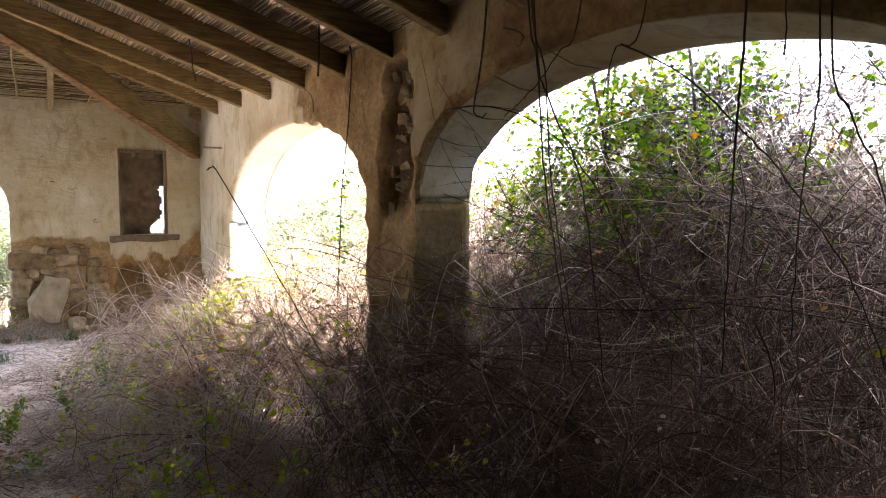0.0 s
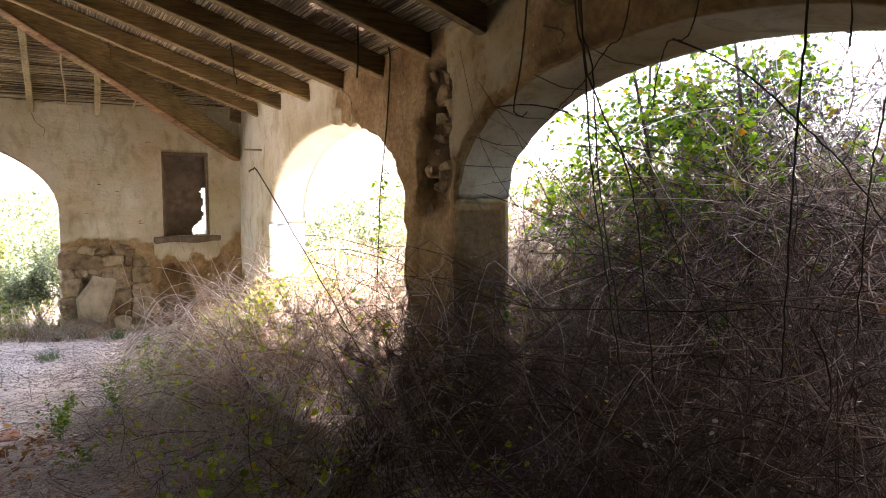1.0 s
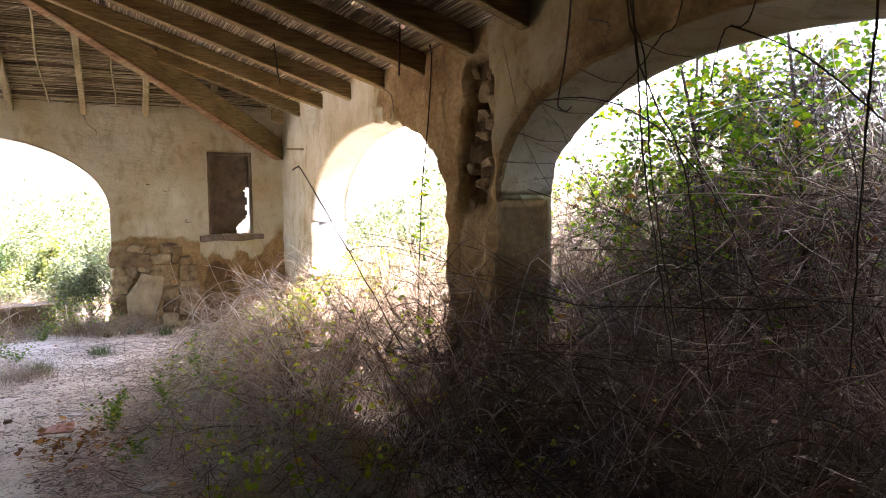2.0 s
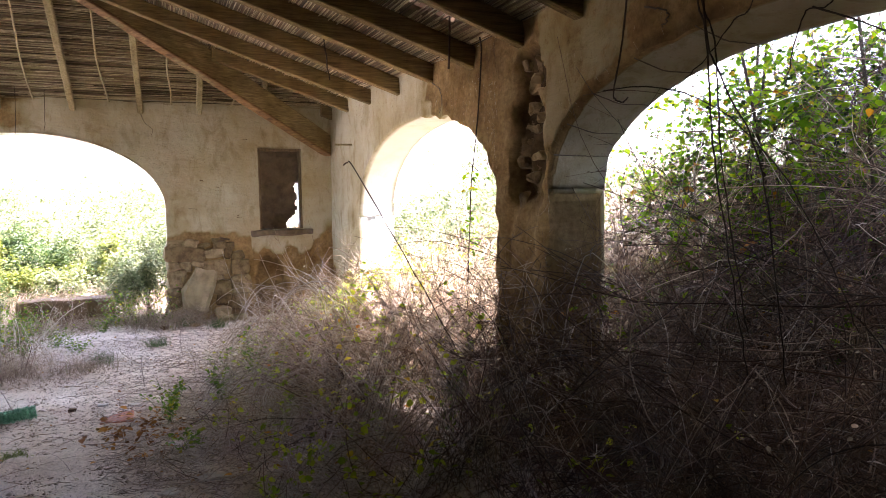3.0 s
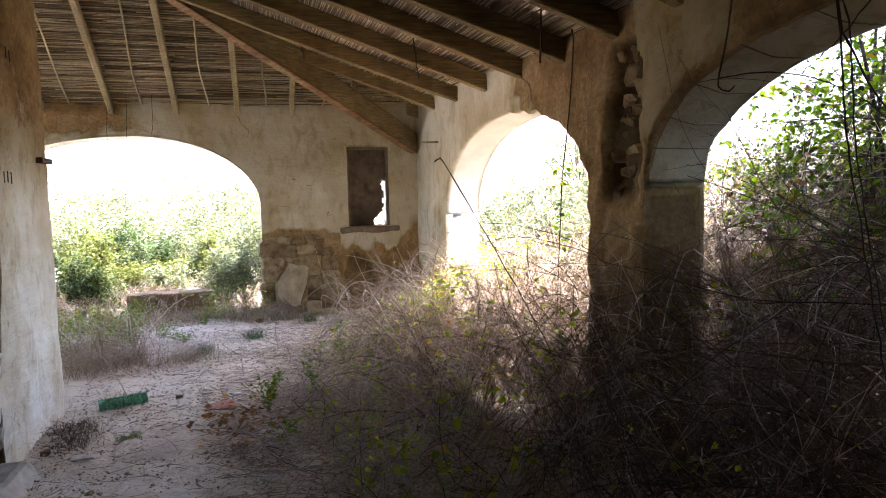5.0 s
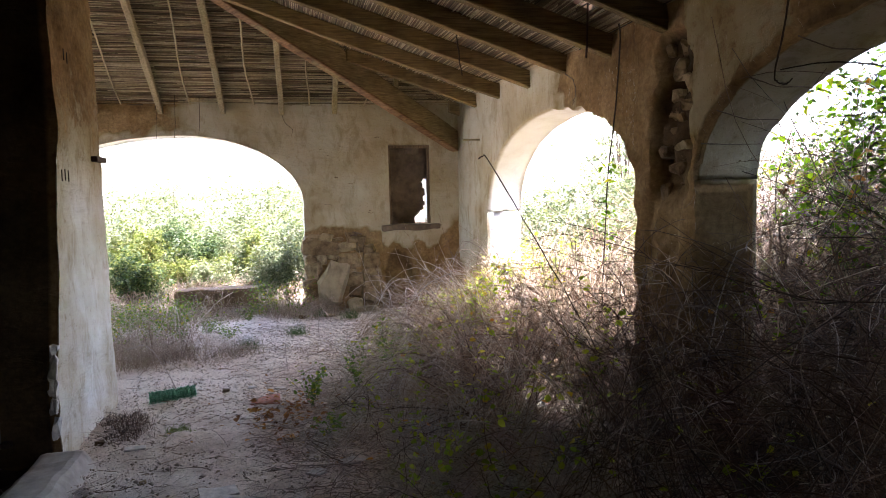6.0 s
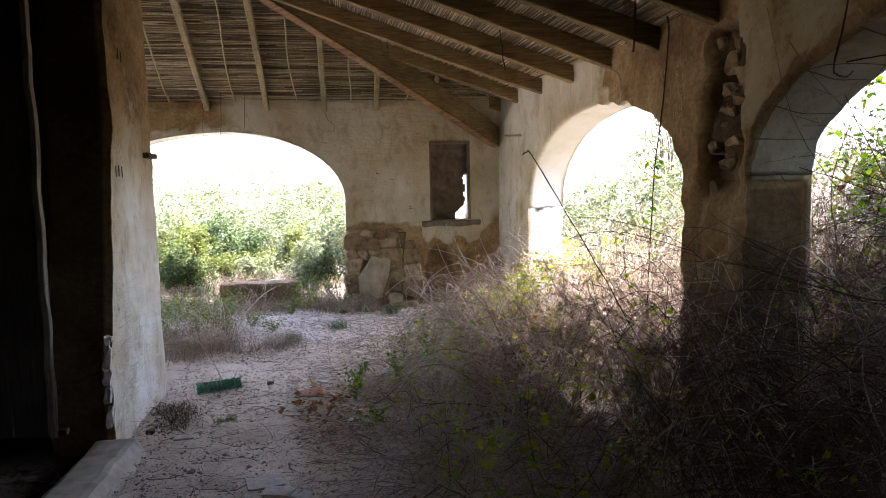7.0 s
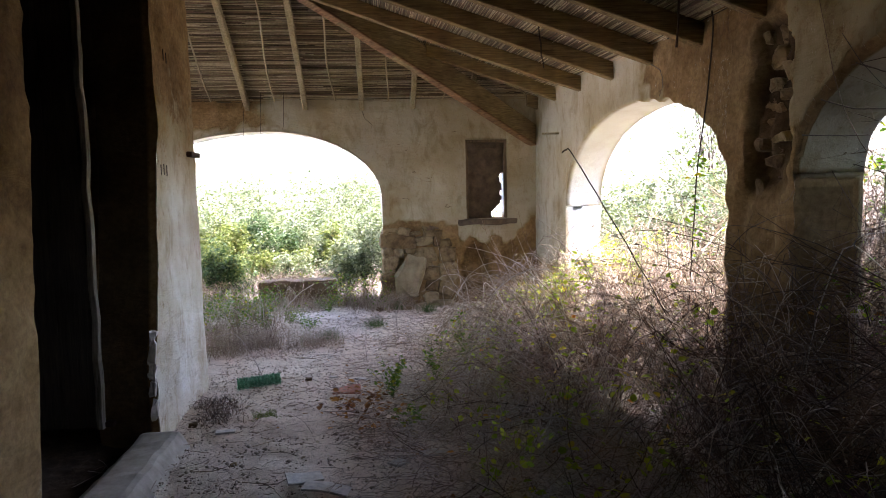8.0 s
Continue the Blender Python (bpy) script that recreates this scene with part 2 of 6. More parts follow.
M_PARAPET = material("bare_earth_wall", build_plain((0.22, 0.145, 0.08), 0.95, 0.0, 6))
M_HERB = material("green_stalk", build_plain((0.09, 0.15, 0.035), 0.7))
M_FRESH = material("fresh_grass", build_plain((0.24, 0.30, 0.06), 0.7))
M_HERBLEAF = material("herb_leaf", build_leaf([(0.0, (0.08, 0.15, 0.03)), (0.6, (0.17, 0.25, 0.05)), (0.88, (0.32, 0.34, 0.05)), (1.0, (0.46, 0.30, 0.04))], 0.45))
M_DARKEARTH = material("dark_brown_earth", build_plain((0.21, 0.16, 0.12), 0.95, 0.0, 9))


# ---- mesh helpers ----
def mesh_object(name, verts, faces, mat, parent=None, smooth_faces=False):
    me = bpy.data.meshes.new(name)
    me.from_pydata([tuple(v) for v in verts], [], faces)
    me.materials.append(mat)
    if smooth_faces:
        me.polygons.foreach_set("use_smooth", [True] * len(me.polygons))
    me.update()
    ob = new(name, me)
    if parent:
        ob.parent = parent
    return ob


def fast_mesh(name, verts, faces, mat, smooth_faces=False):
    """One mesh from arrays: verts (n, 3), faces (m, k) with k corners each."""
    me = bpy.data.meshes.new(name)
    n, (m, k) = len(verts), faces.shape
    me.vertices.add(n)
    me.vertices.foreach_set("co", np.asarray(verts, np.float32).ravel())
    me.loops.add(m * k)
    me.loops.foreach_set("vertex_index", faces.astype(np.int32).ravel())
    me.polygons.add(m)
    me.polygons.foreach_set("loop_start", np.arange(0, m * k, k, dtype=np.int32))
    if smooth_faces:
        me.polygons.foreach_set("use_smooth", np.ones(m, bool))
    me.update(calc_edges=True)
    me.materials.append(mat)
    return new(name, me)


def part(name, bm, mat, parent, label=""):
    me = bpy.data.meshes.new(name)
    bm.to_mesh(me)
    bm.free()
    me.materials.append(mat)
    ob = new(name, me)
    ob.parent = parent
    return tagged(ob, label)


def box(size, centre=(0, 0, 0), bevel=0.0, rough=0.0, seed=0, cuts=0):
    """A bmesh box, bevelled, with corners worn by noise."""
    bm = bmesh.new()
    bmesh.ops.create_cube(bm, size=1)
    bmesh.ops.scale(bm, vec=size, verts=bm.verts)
    if cuts:
        longest = max(range(3), key=lambda i: size[i])
        es = [e for e in bm.edges if abs((e.verts[0].co - e.verts[1].co)[longest]) > size[longest] * 0.9]
        bmesh.ops.subdivide_edges(bm, edges=es, cuts=cuts, use_grid_fill=True)
    if bevel:
        es = [e for e in bm.edges if len(e.link_faces) == 2 and e.calc_face_angle() > 0.5]
        bmesh.ops.bevel(bm, geom=es, offset=bevel, segments=2, affect="EDGES", profile=0.6)
    if rough:
        for v in bm.verts:
            v.co += noise.noise_vector(v.co * 5 + Vector((seed * 3.7, 0, 0))) * rough
    bmesh.ops.translate(bm, vec=centre, verts=bm.verts)
    return bm


def tubes(paths, radii, sides=3):
    """paths (n, k, 3), radii (n, k): arrays of verts and quads of thin tubes, with no caps."""
    n, k, _ = paths.shape
    tan = np.gradient(paths, axis=1)
    tan /= np.linalg.norm(tan, axis=2, keepdims=True) + 1e-9
    ref = np.where(np.abs(tan[..., 2:3]) > 0.9, np.array([1.0, 0, 0]), np.array([0, 0, 1.0]))
    u = np.cross(tan, ref)
    u /= np.linalg.norm(u, axis=2, keepdims=True) + 1e-9
    w = np.cross(tan, u)
    a = np.arange(sides) * 2 * np.pi / sides
    ring = u[:, :, None] * np.cos(a)[None, None, :, None] + w[:, :, None] * np.sin(a)[None, None, :, None]
    v = paths[:, :, None] + ring * radii[:, :, None, None]
    i = np.arange(n)[:, None, None] * k * sides + np.arange(k - 1)[None, :, None] * sides
    j, j2 = np.arange(sides)[None, None], (np.arange(sides) + 1)[None, None] % sides
    f = np.stack([i + j, i + j2, i + sides + j2, i + sides + j], axis=-1)
    return v.reshape(-1, 3), f.reshape(-1, 4)


LEAF = np.array([(0, 0, 0), (-0.30, 0.32, 0.08), (-0.22, 0.72, 0.05), (0, 1, -0.10), (0.22, 0.72, 0.05), (0.30, 0.32, 0.08), (0, 0.5, -0.03)])
LEAF_FACES = np.array([(0, 6, 1), (1, 6, 2), (2, 6, 3), (3, 6, 4), (4, 6, 5), (5, 6, 0)])


def leaves(at, size, up=0.6, droop=0.3, width=1.0):
    """Leaf blades with folded midribs at the points at (n, 3), turned at random, mostly facing the sky."""
    n = len(at)
    nrm = rng.normal(size=(n, 3)) * 0.6
    nrm[:, 2] = np.abs(nrm[:, 2]) + up
    nrm /= np.linalg.norm(nrm, axis=1, keepdims=True)
    fwd = rng.normal(size=(n, 3))
    fwd[:, 2] -= droop
    fwd -= nrm * np.sum(fwd * nrm, axis=1, keepdims=True)
    fwd /= np.linalg.norm(fwd, axis=1, keepdims=True) + 1e-9
    side = np.cross(fwd, nrm)
    s = np.asarray(size).reshape(-1, 1, 1) * np.ones((n, 1, 1))
    v = at[:, None] + s * (LEAF[None, :, 0:1] * width * side[:, None] + LEAF[None, :, 1:2] * fwd[:, None] + LEAF[None, :, 2:3] * nrm[:, None])
    f = np.arange(n)[:, None, None] * 7 + LEAF_FACES[None]
    return v.reshape(-1, 3), f.reshape(-1, 3)


def joined(pieces):
    vs, fs, n = [], [], 0
    for v, f in pieces:
        vs.append(v), fs.append(f + n)
        n += len(v)
    return np.concatenate(vs), np.concatenate(fs)


# ---- the setting: ground ----
def ground_height(x, y):
    h = 0.024 * fbm(x * 1.3, y * 1.3, 0.0) + 0.020 * fbm(x * 5, y * 5, 3.0, 2) + 0.016 * fbm(x * 12, y * 12, 5.0, 2)
    out = max(smooth(2.2, 6.0, x), smooth(9.8, 16.0, y))
    return h * (1 + 6 * out) + 0.45 * smooth(2.6, 9.0, x) * smooth(-4, 2, y) + 0.35 * smooth(11, 22, y)


def spaced(lo, hi, fine_lo, fine_hi, step):
    inner = list(np.arange(fine_lo, fine_hi + 1e-6, step))
    out, d, a = [], step, fine_hi
    while a < hi:
        d *= 1.35
        a += d
        out.append(min(a, hi))
    low, d, a = [], step, fine_lo
    while a > lo:
        d *= 1.35
        a -= d
        low.append(max(a, lo))
    return low[::-1] + inner + out


gx, gy = spaced(-900, 900, -3.2, 1.4, 0.045), spaced(-900, 900, 2.8, 9.8, 0.045)
gv = [(x, y, ground_height(x, y)) for y in gy for x in gx]
nx = len(gx)
gf = [(j * nx + i, j * nx + i + 1, (j + 1) * nx + i + 1, (j + 1) * nx + i) for j in range(len(gy) - 1) for i in range(nx - 1)]
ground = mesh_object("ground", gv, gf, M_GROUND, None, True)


def thicket_edge(y):
    return np.interp(y, [0.5, 2.0, 3.7, 4.3, 5.3, 6.7, 8.4, 9.3], [0.8, 0.30, -0.15, -0.15, -0.30, -0.10, 0.30, 0.55])


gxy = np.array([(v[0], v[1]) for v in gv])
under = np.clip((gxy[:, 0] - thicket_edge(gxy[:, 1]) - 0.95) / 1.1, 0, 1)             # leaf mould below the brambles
# less mould outside the middle arch, so the ground bounces more light
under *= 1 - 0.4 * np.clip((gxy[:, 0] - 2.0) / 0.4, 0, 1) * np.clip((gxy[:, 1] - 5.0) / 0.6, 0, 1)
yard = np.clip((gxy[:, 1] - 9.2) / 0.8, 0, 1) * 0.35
at = ground.data.attributes.new("humus_shade", "FLOAT", "POINT")
old = np.clip((2.4 - gxy[:, 1]) / 1.0, 0, 1) * 0.7                                       # unseen ground darkened towards the south end to cut bounced light
# the last mask puts the dark of the room into its floor colour
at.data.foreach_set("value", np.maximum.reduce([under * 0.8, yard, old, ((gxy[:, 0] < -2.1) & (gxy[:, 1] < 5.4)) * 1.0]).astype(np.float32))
tagged(ground, "pale dry trodden earth floor with grit and litter", "ground", kind="structure")


# ---- the setting: walls with arches ----
class Arch:
    """An opening along a wall: jambs at a and b, crown at c, height of the springing at a and b, and of the crown."""

    def __init__(self, a, b, c, spring_a, spring_b, crown, power=2.0, ragged=0.0):
        self.ragged = ragged
        self.a, self.b, self.c, self.sa, self.sb, self.crown, self.power = a, b, c, spring_a, spring_b, crown, power

    def z(self, s):
        half, spring = ((self.c - self.a), self.sa) if s < self.c else ((self.b - self.c), self.sb)
        u = min(1.0, abs(s - self.c) / half)
        rag = self.ragged * fbm(s * 7, 3.0, 0.0, 4) if s < self.c else 0.0
        return spring + (self.crown - spring) * (1 - u ** self.power) ** (1 / self.power) + rag * smooth(0, 0.15, 1 - u)


def arch_wall(name, lo, hi, top, openings, face, thick, along, lime, recess=lambda s, z: 0.0, step=0.045, wobble=0.012, outer_lime=0.6, mat=None):
    """A plastered wall as a grid of quads on both faces, with soffits. openings: Arch, or (a, b, z0, z1) for a window.
    face: place of the inner face; thick: to the outer one (signed); along: 'x' or 'y'. lime(s, z) gives the wash, which stands proud of the earth."""
    cuts = {lo, hi}
    for o in openings:
        if isinstance(o, Arch):
            cuts |= {o.a, o.b, o.c}
        else:
            cuts |= {o[0], o[1]}
    cuts = sorted(cuts)
    verts, faces, washed, index = [], [], [], {}

    def vert(s, z, outer, key):
        if key in index:
            return index[key]
        w = (lime(s, z) if not outer else outer_lime)
        sign = -1 if thick > 0 else 1
        lift = wobble * fbm(s * 1.7, z * 1.7, 5.0 + 9 * outer) + 0.007 * fbm(s * 4, z * 7, 6.0, 2) + 0.004 * fbm(s * 11, z * 14, 1.0, 2)
        lift += (1 - smooth(0.15, 0.5, w)) * (0.019 * fbm(s * 6, z * 4, 17.0) + 0.014 * fbm(s * 18, z * 9, 27.0, 2)) if not outer else 0
        lift += 0.014 * smooth(0.25, 0.5, w) - recess(s, z) if not outer else 0
        d = face + (sign * lift if not outer else thick - sign * lift)
        index[key] = len(verts)
        verts.append((s, d, z) if along == "x" else (d, s, z))
        washed.append(w)
        return index[key]

    def strip(s0, s1, za, zb, tag):
        """Faces between two columns; za and zb: (bottom, top) of each; the bottom may follow an arch."""
        rows = max(1, round((top - min(za[0], zb[0])) / step)) if za[1] >= top - 1e-6 else max(1, round((za[1] - za[0]) / step))
        for side in (0, 1):
            for r in range(rows):
                q = []
                for s, z, rr in ((s0, za, r), (s1, zb, r), (s1, zb, r + 1), (s0, za, r + 1)):
                    zz = z[0] + (z[1] - z[0]) * rr / rows
                    q.append(vert(s, zz, side, (round(s, 4), round(zz, 4), side)))
                faces.append(q if (side == 0) == (along == "x") == (thick > 0) else q[::-1])

    def across(p, q, cuts_n=7, w=None):
        """A quad strip through the wall's thickness, from the edge p to the edge q, both (s, z)."""
        w = w if w is not None else 0.62
        for i in range(cuts_n):
            quad = []
            for (s, z), k in ((p, i), (q, i), (q, i + 1), (p, i + 1)):
                f = k / cuts_n
                key = (round(s, 4), round(z, 4), "t", k) if 0 < k < cuts_n else (round(s, 4), round(z, 4), 0 if k == 0 else 1)
                if key in index:
                    quad.append(index[key])
                    continue
                if k in (0, cuts_n):
                    quad.append(vert(s, z, k // cuts_n, key))
                    continue
                d = face + thick * f
                b = 0.008 * fbm(s * 3, z * 3, d * 3)
                index[key] = len(verts)
                verts.append((s + b, d, z + b) if along == "x" else (d, s + b, z + b))
                washed.append(w(s, z) if callable(w) else w)
                quad.append(index[key])
            faces.append(quad)

    for c0, c1 in zip(cuts, cuts[1:]):
        mid = (c0 + c1) / 2
        inside = [o for o in openings if (o.a if isinstance(o, Arch) else o[0]) < mid < (o.b if isinstance(o, Arch) else o[1])]
        n = max(1, math.ceil((c1 - c0) / step))
        if inside and isinstance(inside[0], Arch):
            half = (c1 - c0)
            ts = [(1 - math.cos(math.pi / 2 * i / n)) for i in range(n + 1)]
            ss = [c0 + half * k for k in ts] if abs(c0 - inside[0].a) < 1e-6 else [c1 - half * k for k in reversed(ts)]
        else:
            ss = [c0 + (c1 - c0) * i / n for i in range(n + 1)]
        for s0, s1 in zip(ss, ss[1:]):
            if not inside:
                strip(s0, s1, (-0.1, top), (-0.1, top), 0)
            elif isinstance(inside[0], Arch):
                o = inside[0]
                strip(s0, s1, (o.z(s0), top), (o.z(s1), top), 1)
                # whiter soffits stand in for light bounced up from outside
                across((s0, o.z(s0)), (s1, o.z(s1)), w=0.85 if o is ARCH_GREAT else 1.1)
            else:
                a, b, z0, z1 = inside[0]
                strip(s0, s1, (-0.1, z0), (-0.1, z0), 2)
                strip(s0, s1, (z1, top), (z1, top), 3)
                across((s0, z0), (s1, z0), w=0.1), across((s0, z1), (s1, z1), w=0.3)
    for o in openings:
        for s, z0, z1 in (((o.a, -0.1, o.sa), (o.b, -0.1, o.sb)) if isinstance(o, Arch) else ((o[0], o[2], o[3]), (o[1], o[2], o[3]))):
            n = max(1, round((z1 - z0) / 0.08))
            for i in range(n):
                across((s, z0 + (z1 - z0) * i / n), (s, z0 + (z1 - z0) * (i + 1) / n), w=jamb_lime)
    ob = mesh_object(name, verts, faces, mat or M_WALL, None, True)
    at = ob.data.attributes.new("lime", "FLOAT", "POINT")
    at.data.foreach_set("value", np.array(washed, np.float32))
    return ob


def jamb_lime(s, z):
    if 4.6 < s < 4.9 or 3.1 < s < 3.4:      # shade of the doorway reveals, put into their colour
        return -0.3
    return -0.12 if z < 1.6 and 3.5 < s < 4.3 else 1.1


def east_lime(y, z):
    """Where the arcade wall still has its wash: the far part white, the pier bare, a flaked patch over the great arch."""
    n = 0.22 * fbm(y * 2.3, z * 2.3, 2.0) + 0.10 * fbm(y * 8, z * 8, 4.0)
    far = smooth(5.25, 5.95, y + n * 1.3) * smooth(0.15, 0.9, z + n)
    patch = smooth(3.98, 3.90, y + 0.3 * n) * smooth(2.92, 3.06, y + n * 0.8) * smooth(1.75, 1.95, z + n * 0.5)
    near = 0.18 * smooth(2.0, 1.6, y + n) * smooth(0.6, 1.2, y)
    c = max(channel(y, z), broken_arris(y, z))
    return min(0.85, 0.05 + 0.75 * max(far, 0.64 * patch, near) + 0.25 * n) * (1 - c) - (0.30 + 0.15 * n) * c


def north_lime(x, z):
    n = 0.22 * fbm(x * 2.1, z * 2.1, 7.0) + 0.10 * fbm(x * 7, z * 7, 9.0)
    edge = 1.12 if x < 0.55 else 0.95 + 0.12 * math.sin(x * 9)
    low = smooth(edge - 0.10, edge + 0.10, z + n * 0.6)
    stain = 1 - 0.75 * smooth(-1.2, -2.6, x + n) * smooth(2.25, 2.5, z + n)
    patch = 0.85 * smooth(0.22, 0.1, math.hypot((x - 0.85) / 1.4, z - 0.98) + n * 0.4)
    corner = 1 - 0.55 * smooth(1.42, 1.6, x + n * 0.3) * smooth(1.5, 1.0, z)
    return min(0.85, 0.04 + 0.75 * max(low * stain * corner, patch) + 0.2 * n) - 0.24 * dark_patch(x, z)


def channel(y, z):
    """The broken channel down the face of the pier: narrow and deep above, a wide shallow scar below."""
    w = 0.03 * fbm(z * 4, 1.0, 0.0) + 0.03 * fbm(y * 9, z * 9, 6.0)
    far = np.interp(z, [0, 1.3, 1.6, 2.45], [4.42, 4.40, 4.28, 4.17])
    near = np.interp(z, [0, 1.3, 1.65, 2.0, 2.3, 2.45], [4.03, 3.99, 3.87, 3.87, 3.86, 3.92])
    return smooth(near - 0.02, near + 0.03, y + w) * smooth(far + 0.02, far - 0.03, y + w) * smooth(2.48, 2.43, z) * (0.35 + 0.65 * smooth(1.35, 1.75, z + 0.15 * fbm(y * 5, z * 3, 2.0)))


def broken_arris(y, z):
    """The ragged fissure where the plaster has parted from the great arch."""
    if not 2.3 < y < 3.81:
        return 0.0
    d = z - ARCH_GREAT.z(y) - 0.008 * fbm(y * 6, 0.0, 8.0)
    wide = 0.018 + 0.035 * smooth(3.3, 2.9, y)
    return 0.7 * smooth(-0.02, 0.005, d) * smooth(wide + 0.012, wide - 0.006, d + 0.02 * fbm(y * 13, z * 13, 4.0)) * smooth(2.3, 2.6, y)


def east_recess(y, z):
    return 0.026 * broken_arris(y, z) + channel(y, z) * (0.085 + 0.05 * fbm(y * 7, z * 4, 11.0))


def north_recess(x, z):
    n = 0.05 * fbm(x * 4, z * 4, 3.0)
    bare = smooth(1.06, 1.0, z + n) * smooth(0.54, 0.48, x + n + 0.35 * max(0, z - 0.75))
    return 0.022 * bare + 0.03 * dark_patch(x, z)


def dark_patch(x, z):
    n = 0.06 * fbm(x * 5, z * 5, 21.0)
    return smooth(1.05, 0.93, math.hypot((x - 0.78) / 0.22, max(0, z - 0.30) / 0.52) + n * 2) * smooth(0.02, 0.06, z + 0.1)


ARCH_NORTH = Arch(-3.95, -0.47, -1.95, 1.45, 1.45, 2.345)
# arch out of view, added to let more sky light onto the floor
ARCH_UNSEEN = Arch(-8.6, -4.9, -6.7, 1.45, 1.45, 2.345)
ARCH_MID = Arch(4.48, 7.95, 6.05, 1.52, 1.32, 2.25, 2.1, 0.035)
ARCH_GREAT = Arch(0.85, 3.82, 2.36, 1.58, 1.58, 2.275, 2.15)
WINDOW = (0.665, 1.23, 1.15, 2.21)
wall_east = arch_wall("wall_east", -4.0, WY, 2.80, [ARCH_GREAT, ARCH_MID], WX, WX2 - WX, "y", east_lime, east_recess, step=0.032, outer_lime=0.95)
tagged(wall_east, "arcade wall of lime-washed earth, flaking to bare brown earth plaster", "wall", kind="structure")
for v in wall_east.data.vertices:          # the soffit of the great arch falls a little towards the outside
    if 0.9 < v.co.y < 3.80 and v.co.x > WX:
        over = v.co.z - ARCH_GREAT.z(v.co.y)
        v.co.z -= 0.05 * min(1.0, (v.co.x - WX) / 0.2) * smooth(3.81, 3.6, v.co.y) * smooth(0.35, 0.05, over) * smooth(-0.3, -0.02, over)
wall_north = arch_wall("wall_north", -10.0, WX2, 2.86, [ARCH_UNSEEN, ARCH_NORTH, WINDOW], WY, WY2 - WY, "x", north_lime, north_recess, step=0.036)
tagged(wall_north, "cracked whitewashed end wall with exposed rubble below", "wall", kind="structure")


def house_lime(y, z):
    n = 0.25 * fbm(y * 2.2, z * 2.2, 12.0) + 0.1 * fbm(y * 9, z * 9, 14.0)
    # last term: dimmer light south of the door put into the wash
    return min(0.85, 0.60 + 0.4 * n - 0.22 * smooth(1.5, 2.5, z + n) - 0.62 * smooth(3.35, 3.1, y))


DOOR = (3.25, 4.75, -0.06, 2.85)
# outer_lime darkens the room side: the room's shade put into its colour
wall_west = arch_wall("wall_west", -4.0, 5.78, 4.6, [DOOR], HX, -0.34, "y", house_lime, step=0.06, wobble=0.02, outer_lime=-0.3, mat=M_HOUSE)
def far_lean(z):
    return float(np.interp(z, [0.2, 0.5, 0.8, 1.07, 1.5, 2.0], [-0.14, -0.15, -0.06, -0.01, 0.05, 0.11]))


for v in wall_west.data.vertices:          # the jambs of the doorway lean and are worn at the foot
    far, near = smooth(0.45, 0.1, abs(v.co.y - DOOR[1])), smooth(0.45, 0.1, abs(v.co.y - DOOR[0]))
    v.co.y += far * far_lean(v.co.z) + near * (far_lean(v.co.z) * 0.5 - 0.02)
tagged(wall_west, "plastered house wall with a doorway and worn corner", "wall", kind="structure")
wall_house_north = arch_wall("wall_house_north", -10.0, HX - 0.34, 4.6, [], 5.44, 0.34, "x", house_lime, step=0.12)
tagged(wall_house_north, "whitewashed house wall", "wall", kind="structure")


def plain_wall(name, lo, hi, label):
    c, s = [(a + b) / 2 for a, b in zip(lo, hi)], [b - a for a, b in zip(lo, hi)]
    bm = box(s, c)
    me = bpy.data.meshes.new(name)
    bm.to_mesh(me)
    bm.free()
    me.materials.append(M_WALL)
    at = me.attributes.new("lime", "FLOAT", "POINT")
    at.data.foreach_set("value", np.full(len(me.vertices), 0.0, np.float32))
    return tagged(new(name, me), label, "wall", kind="structure")


# unseen surfaces that close the place, left unwashed to dim bounced light
plain_wall("wall_south", (-6.0, -4.35, -0.1), (WX2, -4.0, 4.6), "plain plastered wall closing the porch")
plain_wall("wall_room_west", (-6.0, -4.0, -0.1), (-5.7, 5.44, 4.6), "plain plastered wall of the dark room")
plain_wall("room_ceiling", (-6.0, -4.0, 3.1), (HX - 0.345, 5.43, 3.2), "dark plastered ceiling of the room")


# ---- roof: rafters, canes, tiles ----
def roof_z(x, y):
    return min(RAF_Z + RAF_S * (WX - x), JACK_Z + JACK_S * (WY - y))


def sag(y):
    """The roof over the arcade has sunk towards the great arch."""
    return float(np.interp(y, [4.15, 4.87, 5.64, 6.47, 7.42, 8.35, 9.2], [-0.075, -0.075, -0.065, -0.04, 0.0, 0.02, 0.03]))


def hip_x(y):
    """Where the hip stands over the line y."""
    return WX + (y - WY) / 0.6


